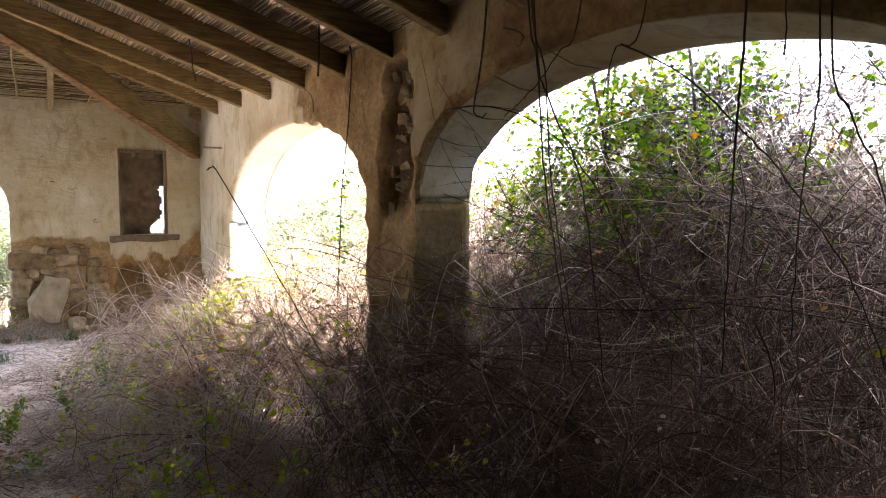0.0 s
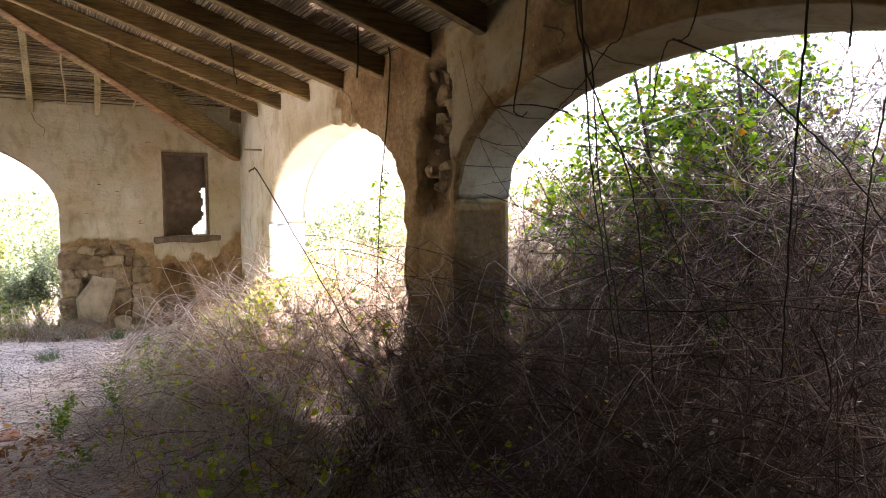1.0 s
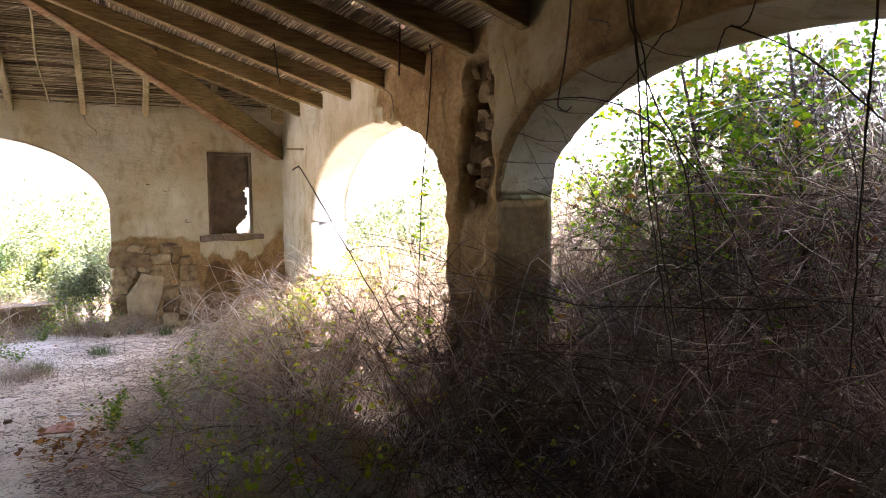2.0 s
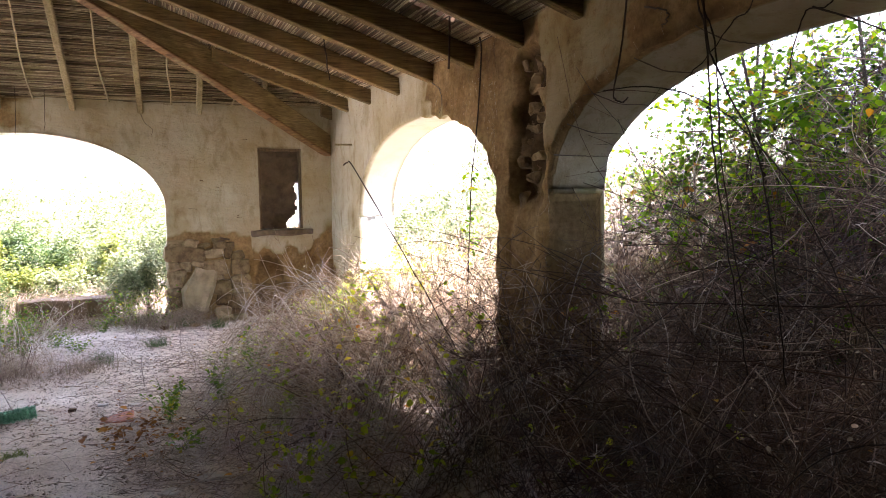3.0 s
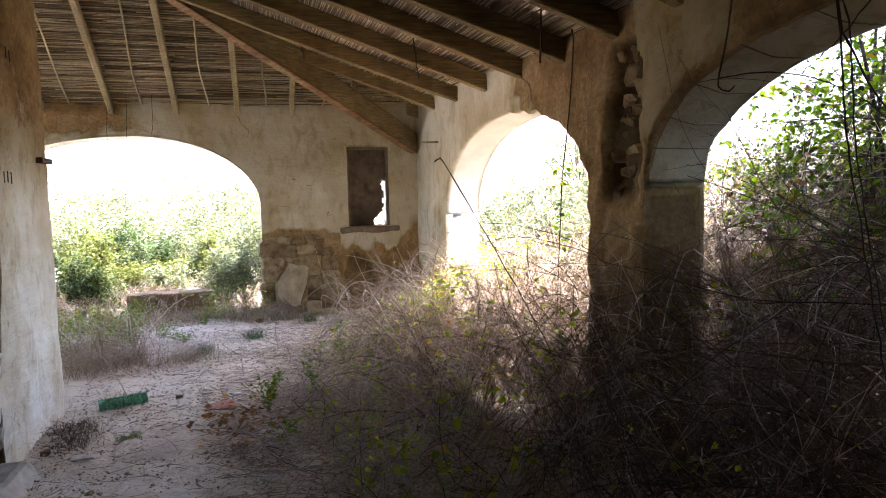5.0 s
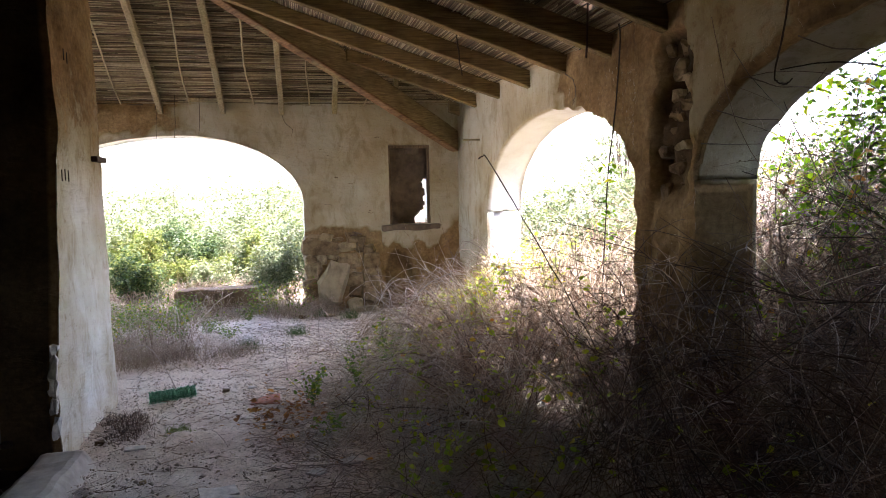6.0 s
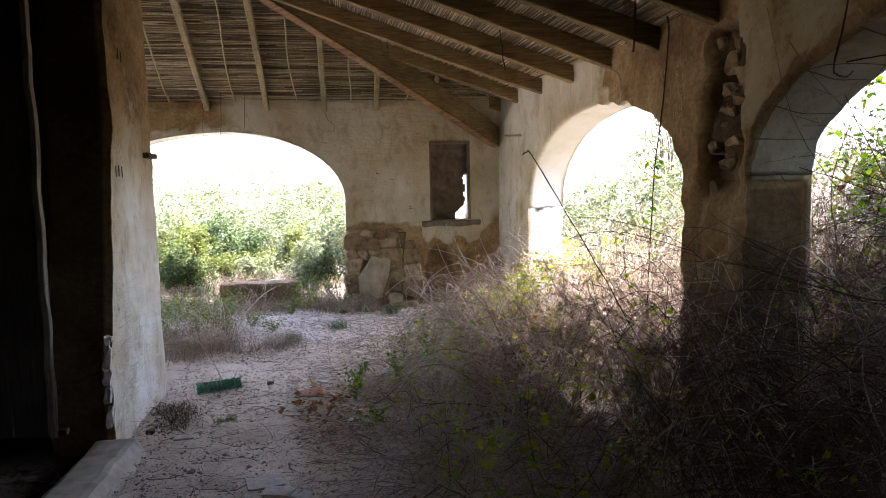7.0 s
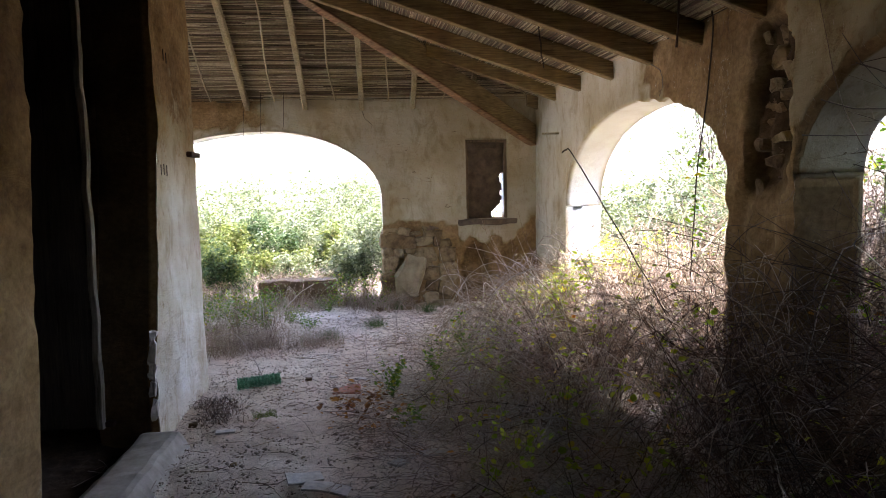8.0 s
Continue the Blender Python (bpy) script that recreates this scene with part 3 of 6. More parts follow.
def beam(name, a, b, width, depth, mat, label, group, seed, taper=1.0):
    """A sawn beam whose underside runs from a to b, slightly bowed and worn."""
    a, b = Vector(a), Vector(b)
    way = b - a
    flat = Vector((way.x, way.y, 0)).normalized()
    side = Vector((-flat.y, flat.x, 0)) * width / 2
    n, vs, fs = 14, [], []
    for i in range(n + 1):
        k = i / n
        p = a + way * k + Vector((0, 0, 0.018 * math.sin(k * math.pi) * math.sin(seed * 2.1)))
        wob = 0.007
        for sgn, dz in ((-1, 0), (1, 0), (1, depth * (taper + (1 - taper) * k)), (-1, depth * (taper + (1 - taper) * k))):
            q = p + side * sgn * (1 + 0.10 * fbm(k * 4, seed, sgn)) + Vector((0, 0, dz))
            vs.append(q + noise.noise_vector(q * 4 + Vector((seed, 0, 0))) * wob)
    for i in range(n):
        for j in range(4):
            fs.append((i * 4 + j, i * 4 + (j + 1) % 4, i * 4 + 4 + (j + 1) % 4, i * 4 + 4 + j))
    fs += [(3, 2, 1, 0), (n * 4, n * 4 + 1, n * 4 + 2, n * 4 + 3)]
    bm = bmesh.new()
    bv = [bm.verts.new(v) for v in vs]
    for f in fs:
        bm.faces.new([bv[i] for i in f])
    bm.normal_update()
    es = [e for e in bm.edges if len(e.link_faces) == 2 and e.calc_face_angle() > 0.8]
    bmesh.ops.bevel(bm, geom=es, offset=0.009, segments=1, affect="EDGES")
    me = bpy.data.meshes.new(name)
    bm.to_mesh(me)
    bm.free()
    me.materials.append(mat)
    ob = new(name, me)
    return tagged(ob, label, "rafter", group, "structure")


RAFTER_Y = [9.2, 8.35, 7.42, 6.47, 5.64, 4.87, 4.15, 3.48, 2.8, 2.1, 1.4, 0.7, 0.0, -0.7, -1.4, -2.1, -2.8]
for i, y in enumerate(RAFTER_Y):
    x_top = max(HX - 0.1, hip_x(y) + 0.04) if y > 7.0 else HX - 0.1
    beam("rafter", (WX + 0.25, y, RAF_Z - RAF_S * 0.25 + sag(y)), (x_top, y + 0.03 * math.sin(i * 5), roof_z(x_top, -9) + sag(y)), 0.085, 0.155, M_RAFTER,
         "old brown sawn rafter resting on the arcade wall", "rafters over the arcade", i)
for i, (x0, x1) in enumerate(((0.72, 0.72), (-0.03, -0.04), (-0.70, -0.72), (-1.43, -1.44), (-2.17, -2.18), (-2.92, -2.92), (-3.7, -3.7), (-4.5, -4.5), (-5.3, -5.3), (-6.1, -6.1), (-6.9, -6.9))):
    y_top = max(5.7, WY + (x0 - WX) * 0.6 + 0.03) if x0 > -2 else 5.7
    beam("jack_rafter", (x0, WY + 0.1, JACK_Z - JACK_S * 0.1), (x1, y_top, JACK_Z + JACK_S * (WY - y_top)), 0.066, 0.12, M_JACK,
         "pale brown jack rafter running down to the end wall", "jack rafters on the end wall", i + 30)
beam("hip_lath", (1.58, 9.27, 2.112), (-2.2, 7.0, 3.965), 0.15, 0.03, M_LATH, "split reddish lath nailed under the hip rafter", "", 31)
beam("hip_rafter", (1.60, 9.29, 2.135), (-2.2, 7.01, 3.99), 0.11, 0.44, M_HIP, "massive dark hip rafter running into the corner", "", 77, 0.6)


def canes(cells):
    """Rows of canes: (start, end, count of joints) as thin bent tubes."""
    n, k = len(cells), 6
    p = np.zeros((n, k, 3))
    for i, (a, b) in enumerate(cells):
        t = np.linspace(0, 1, k)[:, None]
        p[i] = np.array(a) * (1 - t) + np.array(b) * t + rng.normal(size=(k, 3)) * (0.0022, 0.0022, 0.0022)
    r = rng.uniform(0.0032, 0.0060, (n, 1)) * np.ones((1, k))
    return tubes(p, r, 5)


HOLE = (1.03, 1.42, 4.50, 4.68)          # a gap in the canes: x from, x to, y from, y to
cells = []
lift = 0.16
u = -0.1
while u < 4.1:                           # canes along y on the arcade slope
    x = WX - u + rng.normal() * 0.002
    y, z = -3.6 + rng.uniform(0, 1), RAF_Z + lift + RAF_S * u
    y_end = min(WY, WY + (x - WX) * 0.6) + 0.06
    while y < y_end:
        y2 = min(y_end, y + rng.uniform(0.9, 2.2))
        if HOLE[0] < x < HOLE[1] and y < HOLE[3] and y2 > HOLE[2]:
            cut = rng.uniform(-0.06, 0.06)
            if rng.uniform() < 0.5:                # half of them still span the gap, loosely
                cells.append(((x, y, z), (x + rng.normal() * 0.02, y2, z + rng.normal() * 0.01)))
            else:
                if y < HOLE[2] - 0.1:
                    cells.append(((x, y, z), (x, HOLE[2] + cut, z)))
                if y2 > HOLE[3] + 0.1:
                    cells.append(((x, HOLE[3] + cut, z), (x, y2, z)))
        elif rng.uniform() > 0.03:
            cells.append(((x, y, z + rng.normal() * 0.005), (x + rng.normal() * 0.016, y2, z + rng.normal() * 0.007)))
        y = y2 + rng.uniform(-0.05, 0.02)
    u += rng.uniform(0.0095, 0.0145)
cells = [((ax, ay, az + sag(ay)), (bx, by, bz + sag(by))) for (ax, ay, az), (bx, by, bz) in cells]
u = -0.1
while u < 3.9:                           # canes along x on the end slope
    y = WY - u
    z = JACK_Z + 0.13 + JACK_S * u
    x, x_end = -9.8, WX + (y - WY) / 0.6 + 0.05
    while x < x_end:
        x2 = min(x_end, x + rng.uniform(0.7, 2.0))
        if rng.uniform() > 0.02:
            cells.append(((x, y, z + rng.normal() * 0.006), (x2, y + rng.normal() * 0.016, z + rng.normal() * 0.008)))
        x = x2 + rng.uniform(-0.05, 0.02)
    u += rng.uniform(0.0088, 0.0135)
cv, cf = canes(cells)
ceiling = fast_mesh("ceiling", cv, cf, M_REED, True)
tagged(ceiling, "ceiling of dry split canes laid across the rafters", "ceiling", kind="structure")

# battens under the canes, tied along the slope
for i, x in enumerate((0.36, -0.37, -1.06, -1.82, -2.6, -3.3)):
    k = np.linspace(0, 1, 14)
    y0 = max(6.0, WY + (x - WX) * 0.6)
    yy = WY - 0.02 + (y0 - WY) * k
    p = np.stack([x + 0.02 * np.sin(k * 7 + i) - 0.05 * (i % 3 - 1) * k, yy, JACK_Z + 0.112 + JACK_S * (WY - yy)], 1)[None]
    v, f = tubes(p, np.full((1, 14), 0.011), 6)
    tagged(fast_mesh("cane_batten", v, f, M_REED, True), "single thick cane tied under the ceiling as a batten", "batten", "cane battens", "structure")

# roof deck above the canes, with the gap left open
def deck(name, xs, ys, z_of, label):
    vs, fs = [], []
    for x in xs:
        for y in ys:
            vs.append((x, y, z_of(x, y)))
    for i in range(len(xs) - 1):
        for j in range(len(ys) - 1):
            cx, cy = (xs[i] + xs[i + 1]) / 2, (ys[j] + ys[j + 1]) / 2
            if name == "roof_east" and HOLE[0] < cx < HOLE[1] and HOLE[2] < cy < HOLE[3]:
                continue
            if name == "roof_east" and cy > WY + 0.5 + (cx - WX) * 0.6:
                continue
            if name == "roof_north" and cy < WY - 0.5 + (cx - WX) * 0.6:
                continue
            a = i * len(ys) + j
            fs.append((a, a + len(ys), a + len(ys) + 1, a + 1))
    ob = mesh_object(name, vs, fs, M_ROOF)
    sol = ob.modifiers.new("thickness", "SOLIDIFY")
    sol.thickness, sol.offset = 0.05, 1
    return tagged(ob, label, "roof", kind="structure")


xs = sorted(set(list(np.arange(-2.4, 2.01, 0.2)) + [2.2, *HOLE[:2]]))
ys = sorted(set(list(np.arange(-4.4, 10.0, 0.2)) + [*HOLE[2:]]))
deck("roof_east", xs, ys, lambda x, y: RAF_Z + lift + 0.03 + sag(y) + RAF_S * (WX - x), "clay-tiled roof slope over the arcade with a small gap")
deck("roof_north", list(np.arange(-10.2, 2.01, 0.2)) + [2.09], list(np.arange(5.4, 9.7, 0.2)) + [9.78], lambda x, y: JACK_Z + 0.16 + JACK_S * (WY - y), "clay-tiled roof slope over the end wall")


# tile added over the gap to block the sun, open on its far side
gap_tile = box((0.62, 0.50, 0.018), (0, 0, 0), 0.005, 0.010, 5, 8)
for v in gap_tile.verts:
    v.co.z -= 0.25 * v.co.x ** 2
bmesh.ops.rotate(gap_tile, verts=gap_tile.verts, matrix=Matrix.Rotation(math.atan(RAF_S), 3, "Y"))
bmesh.ops.translate(gap_tile, verts=gap_tile.verts, vec=(1.28, 4.42, RAF_Z + lift + 0.15 - 0.075 + RAF_S * (WX - 1.28)))
tagged(part("roof_tile", gap_tile, M_ROOF, None), "clay tile added over the roof gap to block the sun", "tile")


# ---- brambles ----
def cane_height(x, y):
    """Height of the thicket over the plan."""
    edge = thicket_edge(y)
    inside = np.clip((x - edge) / 1.75, 0, 1) ** 1.1
    near = np.interp(y, [0.5, 1.5, 3.5, 5, 7, 9.3], [0.75, 0.85, 0.98, 1.0, 0.78, 0.50])
    out = np.interp(y, [0, 4.2, 5.0, 8.5], [1.0, 1.0, 0.15, 0.1]) * np.clip((x - 1.9) / 1.2, 0, 1)
    return 0.05 + inside * near + out * 1.25


def bank_height(x, y):
    """The bank outside: highest beyond the great arch."""
    near = np.interp(y, [-0.5, 0.9, 1.7, 2.4, 3.6, 4.6, 5.6, 6.3, 7.0, 11.0], [1.7, 1.65, 1.6, 1.7, 1.95, 1.75, 1.4, 1.1, 0.75, 0.6])
    return near * np.interp(x, [2.1, 2.6, 3.2, 5.0], [0.7, 0.9, 1.0, 0.9])


def anywhere(x, y):
    return x > -99


def spots(n, xr, yr, keep):
    """Random places of the plan that suit keep()."""
    x, y = rng.uniform(*xr, n * 4), rng.uniform(*yr, n * 4)
    ok = keep(x, y)
    return x[ok][:n], y[ok][:n]


def arcs(n, xr, yr, keep, length=(0.4, 1.3), k=9, lift=(0.55, 1.25), radius=(0.0010, 0.0026), height=cane_height, wob=0.007):
    """Arching canes rooted at random over a stretch of the plan."""
    x, y = spots(n, xr, yr, keep)
    n = len(x)
    a, L = rng.uniform(0, 2 * np.pi, n), rng.uniform(*length, n)
    L *= np.clip((x - thicket_edge(y)) / 0.9, 0.35, 1)
    h = height(x, y) * rng.uniform(*lift, n)
    t = np.linspace(0, 1, k)[None]
    swing = rng.normal(size=(n, 1)) * 0.22 * np.sin(t * np.pi) * L[:, None]
    c, s = np.cos(a)[:, None], np.sin(a)[:, None]
    px = x[:, None] + c * L[:, None] * t - s * swing + rng.normal(size=(n, k)).cumsum(1) * wob
    py = y[:, None] + s * L[:, None] * t + c * swing + rng.normal(size=(n, k)).cumsum(1) * wob
    top = rng.uniform(0.42, 0.75, (n, 1))
    pz = h[:, None] * np.where(t < top, np.sin(t / top * np.pi / 2), 1 - 0.8 * ((t - top) / (1 - top)) ** 2) + rng.normal(size=(n, k)) * wob * 0.5
    r = rng.uniform(*radius, (n, 1)) * (1.1 - 0.7 * t)
    return np.stack([px, py, np.maximum(pz, 0.02)], 2), r


def grown(start, way, length, k=10, bend=0.5, sag=0.5, radius=(0.0015, 0.003)):
    """Canes growing on from start along way, each with a bend of its own, and drooping."""
    n = len(start)
    d = way / (np.linalg.norm(way, axis=1, keepdims=True) + 1e-9)
    turn = np.cross(d, rng.normal(size=(n, 3)))
    turn *= bend / (np.linalg.norm(turn, axis=1, keepdims=True) + 1e-9)
    L = rng.uniform(*length, n)[:, None] / (k - 1)
    out = [start]
    for i in range(k - 1):
        d = d + (turn + rng.normal(size=(n, 3)) * 0.45 * bend) * (2.0 / k) + np.array((0, 0, -sag)) * (1.6 / k)
        d /= np.linalg.norm(d, axis=1, keepdims=True)
        out.append(out[-1] + d * L)
    p = np.stack(out, 1)
    p[..., 2] = np.maximum(p[..., 2], 0.02)
    return p, rng.uniform(*radius, (n, 1)) * (1.1 - 0.65 * np.linspace(0, 1, k)[None])


def fallen(n, xr, yr, keep, height, low=0.05, high=1.0, length=(0.5, 1.4), k=10, bend=0.6, radius=(0.0016, 0.0032), steep=0.5, power=1.0):
    """Old canes lying across one another at all heights of the thicket."""
    x, y = spots(n, xr, yr, keep)
    n = len(x)
    z = height(x, y) * (low + (high - low) * rng.uniform(0, 1, n) ** power)
    way = rng.normal(size=(n, 3)) * (1, 1, steep) + np.array((0, 0, steep * 0.6))
    return grown(np.stack([x, y, z], 1), way, length, k, bend, 0.35, radius)


def side_twigs(sets, n, length=(0.05, 0.22), radius=(0.0008, 0.0015), k=4):
    """Short side twigs that leave the canes of sets at an angle."""
    paths = [p for p, r in sets]
    share = np.array([len(p) for p in paths], float)
    out = []
    for p, m in zip(paths, (share / share.sum() * n).astype(int)):
        i, j = rng.integers(0, len(p), m), rng.integers(1, p.shape[1] - 1, m)
        tan = p[i, j + 1] - p[i, j - 1]
        tan /= np.linalg.norm(tan, axis=1, keepdims=True) + 1e-9
        way = tan * 0.5 + rng.normal(size=(m, 3)) * 0.6
        f = rng.uniform(0, 1, (m, 1))
        out.append(grown(p[i, j] * f + p[i, j - 1] * (1 - f), way, length, k, 0.5, 0.15, radius))
    return np.concatenate([o[0] for o in out]), np.concatenate([o[1] for o in out])


def on_canes(sets, n, per=3, spread=0.02, size=(0.02, 0.05), droop=0.6, width=1.2, where=None):
    """Leaves in small sprays along the canes of sets."""
    pts = np.concatenate([p[:, 2:].reshape(-1, 3) for p, r in sets])
    if where is not None:
        pts = pts[where(pts)]
    at = np.repeat(pts[rng.integers(0, len(pts), n)], per, 0) + rng.normal(size=(n * per, 3)) * spread
    at[:, 2] = np.maximum(at[:, 2], 0.02)
    return leaves(at, rng.uniform(*size, len(at)), 0.5, droop, width)


def twigs(n, xr, yr, keep, length=(0.08, 0.32), k=4, height=cane_height, radius=(0.0007, 0.0016)):
    x, y = spots(n, xr, yr, keep)
    z = height(x, y) * rng.uniform(0.02, 1.0, len(x)) ** 0.8
    return grown(np.stack([x, y, z], 1), rng.normal(size=(len(x), 3)) * (1, 1, 0.7), length, k, 0.6, 0.2, radius)


def clear_of_walls(p):
    """Drops canes that would run through the pier and the walls."""
    x, y = p[..., 0], p[..., 1]
    wall = (x > WX - 0.03) & (x < WX2 + 0.03)
    solid = wall & (((y > 3.80) & (y < 4.50)) | (y > 7.93) | (y < 0.87)) | ((y > WY - 0.03) & (y < WY2 + 0.03) & (x < WX2) & ~((x > -3.9) & (x < -0.55) & (p[..., 2] < 1.2)))
    low = wall & (p[..., 2] > 2.1)
    near = (np.hypot(x + 0.5, y - 0.4) < 1.75) | (x < thicket_edge(y) - 0.12) & (y < 9.0) & (x > -1.2)
    return ~(solid | low | near).any(1)


def thicket(name, sets, mat, label, category):
    pieces = []
    for p, r in sets:
        ok = clear_of_walls(p)
        pieces.append(tubes(p[ok], r[ok] * np.ones(p[ok].shape[:2]), 3))
    v, f = joined(pieces)
    return tagged(fast_mesh(name, v, f, mat, True), label, category, kind="stuff")


def inside_edge(x, y):
    return (x > thicket_edge(y)) & (np.hypot(x + 0.5, y - 0.4) > 2.0)


def airy(x, y):
    """Open at the edge, closing up towards the arches."""
    deep = np.clip((x - thicket_edge(y)) / 1.0, 0, 1)
    return inside_edge(x, y) & (rng.uniform(size=len(x)) < 0.22 + 0.78 * deep ** 1.4)


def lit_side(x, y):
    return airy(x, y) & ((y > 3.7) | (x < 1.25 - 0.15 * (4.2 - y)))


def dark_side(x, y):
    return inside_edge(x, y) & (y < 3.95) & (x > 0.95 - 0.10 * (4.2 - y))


# inside, lit from the middle arch, in the lighter copy of the cane
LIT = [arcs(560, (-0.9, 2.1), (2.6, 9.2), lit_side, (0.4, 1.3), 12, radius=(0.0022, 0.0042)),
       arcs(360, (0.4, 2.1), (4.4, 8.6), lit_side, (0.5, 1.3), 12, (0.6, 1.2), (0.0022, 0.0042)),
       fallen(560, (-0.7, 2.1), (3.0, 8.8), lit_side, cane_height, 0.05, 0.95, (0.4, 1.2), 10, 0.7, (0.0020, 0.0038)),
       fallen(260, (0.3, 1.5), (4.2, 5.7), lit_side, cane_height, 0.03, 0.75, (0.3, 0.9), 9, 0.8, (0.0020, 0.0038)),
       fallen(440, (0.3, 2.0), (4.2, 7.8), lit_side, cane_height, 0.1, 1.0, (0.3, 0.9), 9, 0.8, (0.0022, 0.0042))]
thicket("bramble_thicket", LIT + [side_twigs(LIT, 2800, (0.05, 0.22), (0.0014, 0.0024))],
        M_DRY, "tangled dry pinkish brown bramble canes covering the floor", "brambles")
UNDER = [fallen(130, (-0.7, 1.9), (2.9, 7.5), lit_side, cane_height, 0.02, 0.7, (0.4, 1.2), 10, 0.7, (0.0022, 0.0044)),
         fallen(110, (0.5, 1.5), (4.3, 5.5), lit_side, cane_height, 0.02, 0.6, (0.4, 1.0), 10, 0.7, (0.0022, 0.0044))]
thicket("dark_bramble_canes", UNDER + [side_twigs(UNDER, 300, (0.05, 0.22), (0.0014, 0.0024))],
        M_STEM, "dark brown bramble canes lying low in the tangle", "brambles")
# the last set paints sun flecks into the dark side with pale canes
PALE = [arcs(200, (-0.7, 1.9), (3.2, 8.4), airy, (0.4, 1.3), 14, (0.9, 1.35), (0.0026, 0.0044)),
        arcs(120, (-0.8, 0.9), (2.9, 6.5), inside_edge, (0.6, 1.4), 14, (0.8, 1.6), (0.0022, 0.0038)),
        fallen(260, (-0.4, 1.8), (3.4, 7.8), lit_side, cane_height, 0.5, 1.1, (0.3, 1.1), 10, 0.8, (0.0022, 0.0038)),
        fallen(190, (0.7, 1.9), (1.8, 4.0), dark_side, cane_height, 0.4, 1.15, (0.12, 0.6), 10, 0.7, (0.0014, 0.0028))]
thicket("pale_bramble_canes", PALE + [side_twigs(PALE, 1300, (0.04, 0.18), (0.0012, 0.0022))],
        M_STRAW, "pale bramble canes standing out of the tangle, some as sunlit glints", "brambles")

# inside, in the shade before the great arch, which the cane colour also carries
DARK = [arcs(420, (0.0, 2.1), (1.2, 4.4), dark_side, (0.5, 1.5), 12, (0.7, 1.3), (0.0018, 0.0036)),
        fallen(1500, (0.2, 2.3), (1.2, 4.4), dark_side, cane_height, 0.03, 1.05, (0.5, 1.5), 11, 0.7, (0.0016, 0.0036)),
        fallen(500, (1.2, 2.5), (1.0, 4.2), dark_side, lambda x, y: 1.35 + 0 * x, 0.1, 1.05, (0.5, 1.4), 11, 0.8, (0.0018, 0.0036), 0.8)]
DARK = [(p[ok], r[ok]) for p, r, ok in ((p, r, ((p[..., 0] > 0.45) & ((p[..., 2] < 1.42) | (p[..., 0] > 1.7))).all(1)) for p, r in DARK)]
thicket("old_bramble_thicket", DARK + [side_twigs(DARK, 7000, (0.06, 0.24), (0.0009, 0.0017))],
        M_STEM, "dense dark brown brambles before the great arch, their shade partly in the colour", "brambles")
v, f = joined([on_canes(LIT, 900, 2, 0.02, (0.010, 0.024)), on_canes(DARK, 700, 2, 0.025, (0.010, 0.022))])
tagged(fast_mesh("withered_bramble_leaves", v, f, M_FLAKE, True), "small curled withered leaves caught in the brambles", "leaves", kind="stuff")

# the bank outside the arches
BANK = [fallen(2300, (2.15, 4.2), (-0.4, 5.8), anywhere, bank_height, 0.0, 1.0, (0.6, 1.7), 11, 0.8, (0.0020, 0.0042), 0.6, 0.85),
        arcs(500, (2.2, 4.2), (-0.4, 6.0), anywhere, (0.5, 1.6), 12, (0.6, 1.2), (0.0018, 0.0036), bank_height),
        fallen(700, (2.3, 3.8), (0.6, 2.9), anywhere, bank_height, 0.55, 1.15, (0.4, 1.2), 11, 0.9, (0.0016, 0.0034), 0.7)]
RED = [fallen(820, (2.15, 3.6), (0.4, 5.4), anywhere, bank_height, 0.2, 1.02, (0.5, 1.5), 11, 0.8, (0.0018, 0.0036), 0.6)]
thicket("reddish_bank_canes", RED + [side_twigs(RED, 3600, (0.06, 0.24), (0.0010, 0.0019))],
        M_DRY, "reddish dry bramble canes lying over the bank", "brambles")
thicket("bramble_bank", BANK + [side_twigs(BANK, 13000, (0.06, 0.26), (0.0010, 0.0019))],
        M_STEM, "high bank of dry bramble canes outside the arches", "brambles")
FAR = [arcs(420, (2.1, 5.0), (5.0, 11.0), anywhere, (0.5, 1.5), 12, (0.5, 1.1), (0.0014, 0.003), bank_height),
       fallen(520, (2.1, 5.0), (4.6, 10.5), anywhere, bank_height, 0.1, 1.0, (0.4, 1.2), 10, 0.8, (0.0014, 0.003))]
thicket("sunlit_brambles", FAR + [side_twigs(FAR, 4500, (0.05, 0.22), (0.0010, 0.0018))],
        M_DRY, "dry sunlit brambles outside the middle arch, in the lighter cane colour", "brambles")
BRUSH = [fallen(760, (3.0, 4.4), (2.3, 4.6), anywhere, lambda x, y: 2.2 + 0.2 * np.sin(y * 4.0), 0.1, 1.0, (0.4, 1.2), 10, 0.8, (0.0022, 0.0042), 0.8, 0.8),
         fallen(420, (2.85, 3.5), (2.2, 3.3), anywhere, lambda x, y: 2.25 + 0 * x, 0.3, 1.0, (0.3, 0.9), 10, 0.8, (0.0026, 0.0050), 0.8, 0.8)]
thicket("brushwood", BRUSH + [side_twigs(BRUSH, 9000, (0.06, 0.26), (0.0014, 0.0026))],
        M_STEM, "dense dead brushwood standing behind the climber", "brambles")
HIGH = [fallen(620, (2.5, 3.7), (0.0, 2.4), anywhere, lambda x, y: 2.55 + 0.25 * np.sin(y * 3.1), 0.45, 1.0, (0.4, 1.3), 11, 0.8, (0.0020, 0.0040), 0.8)]
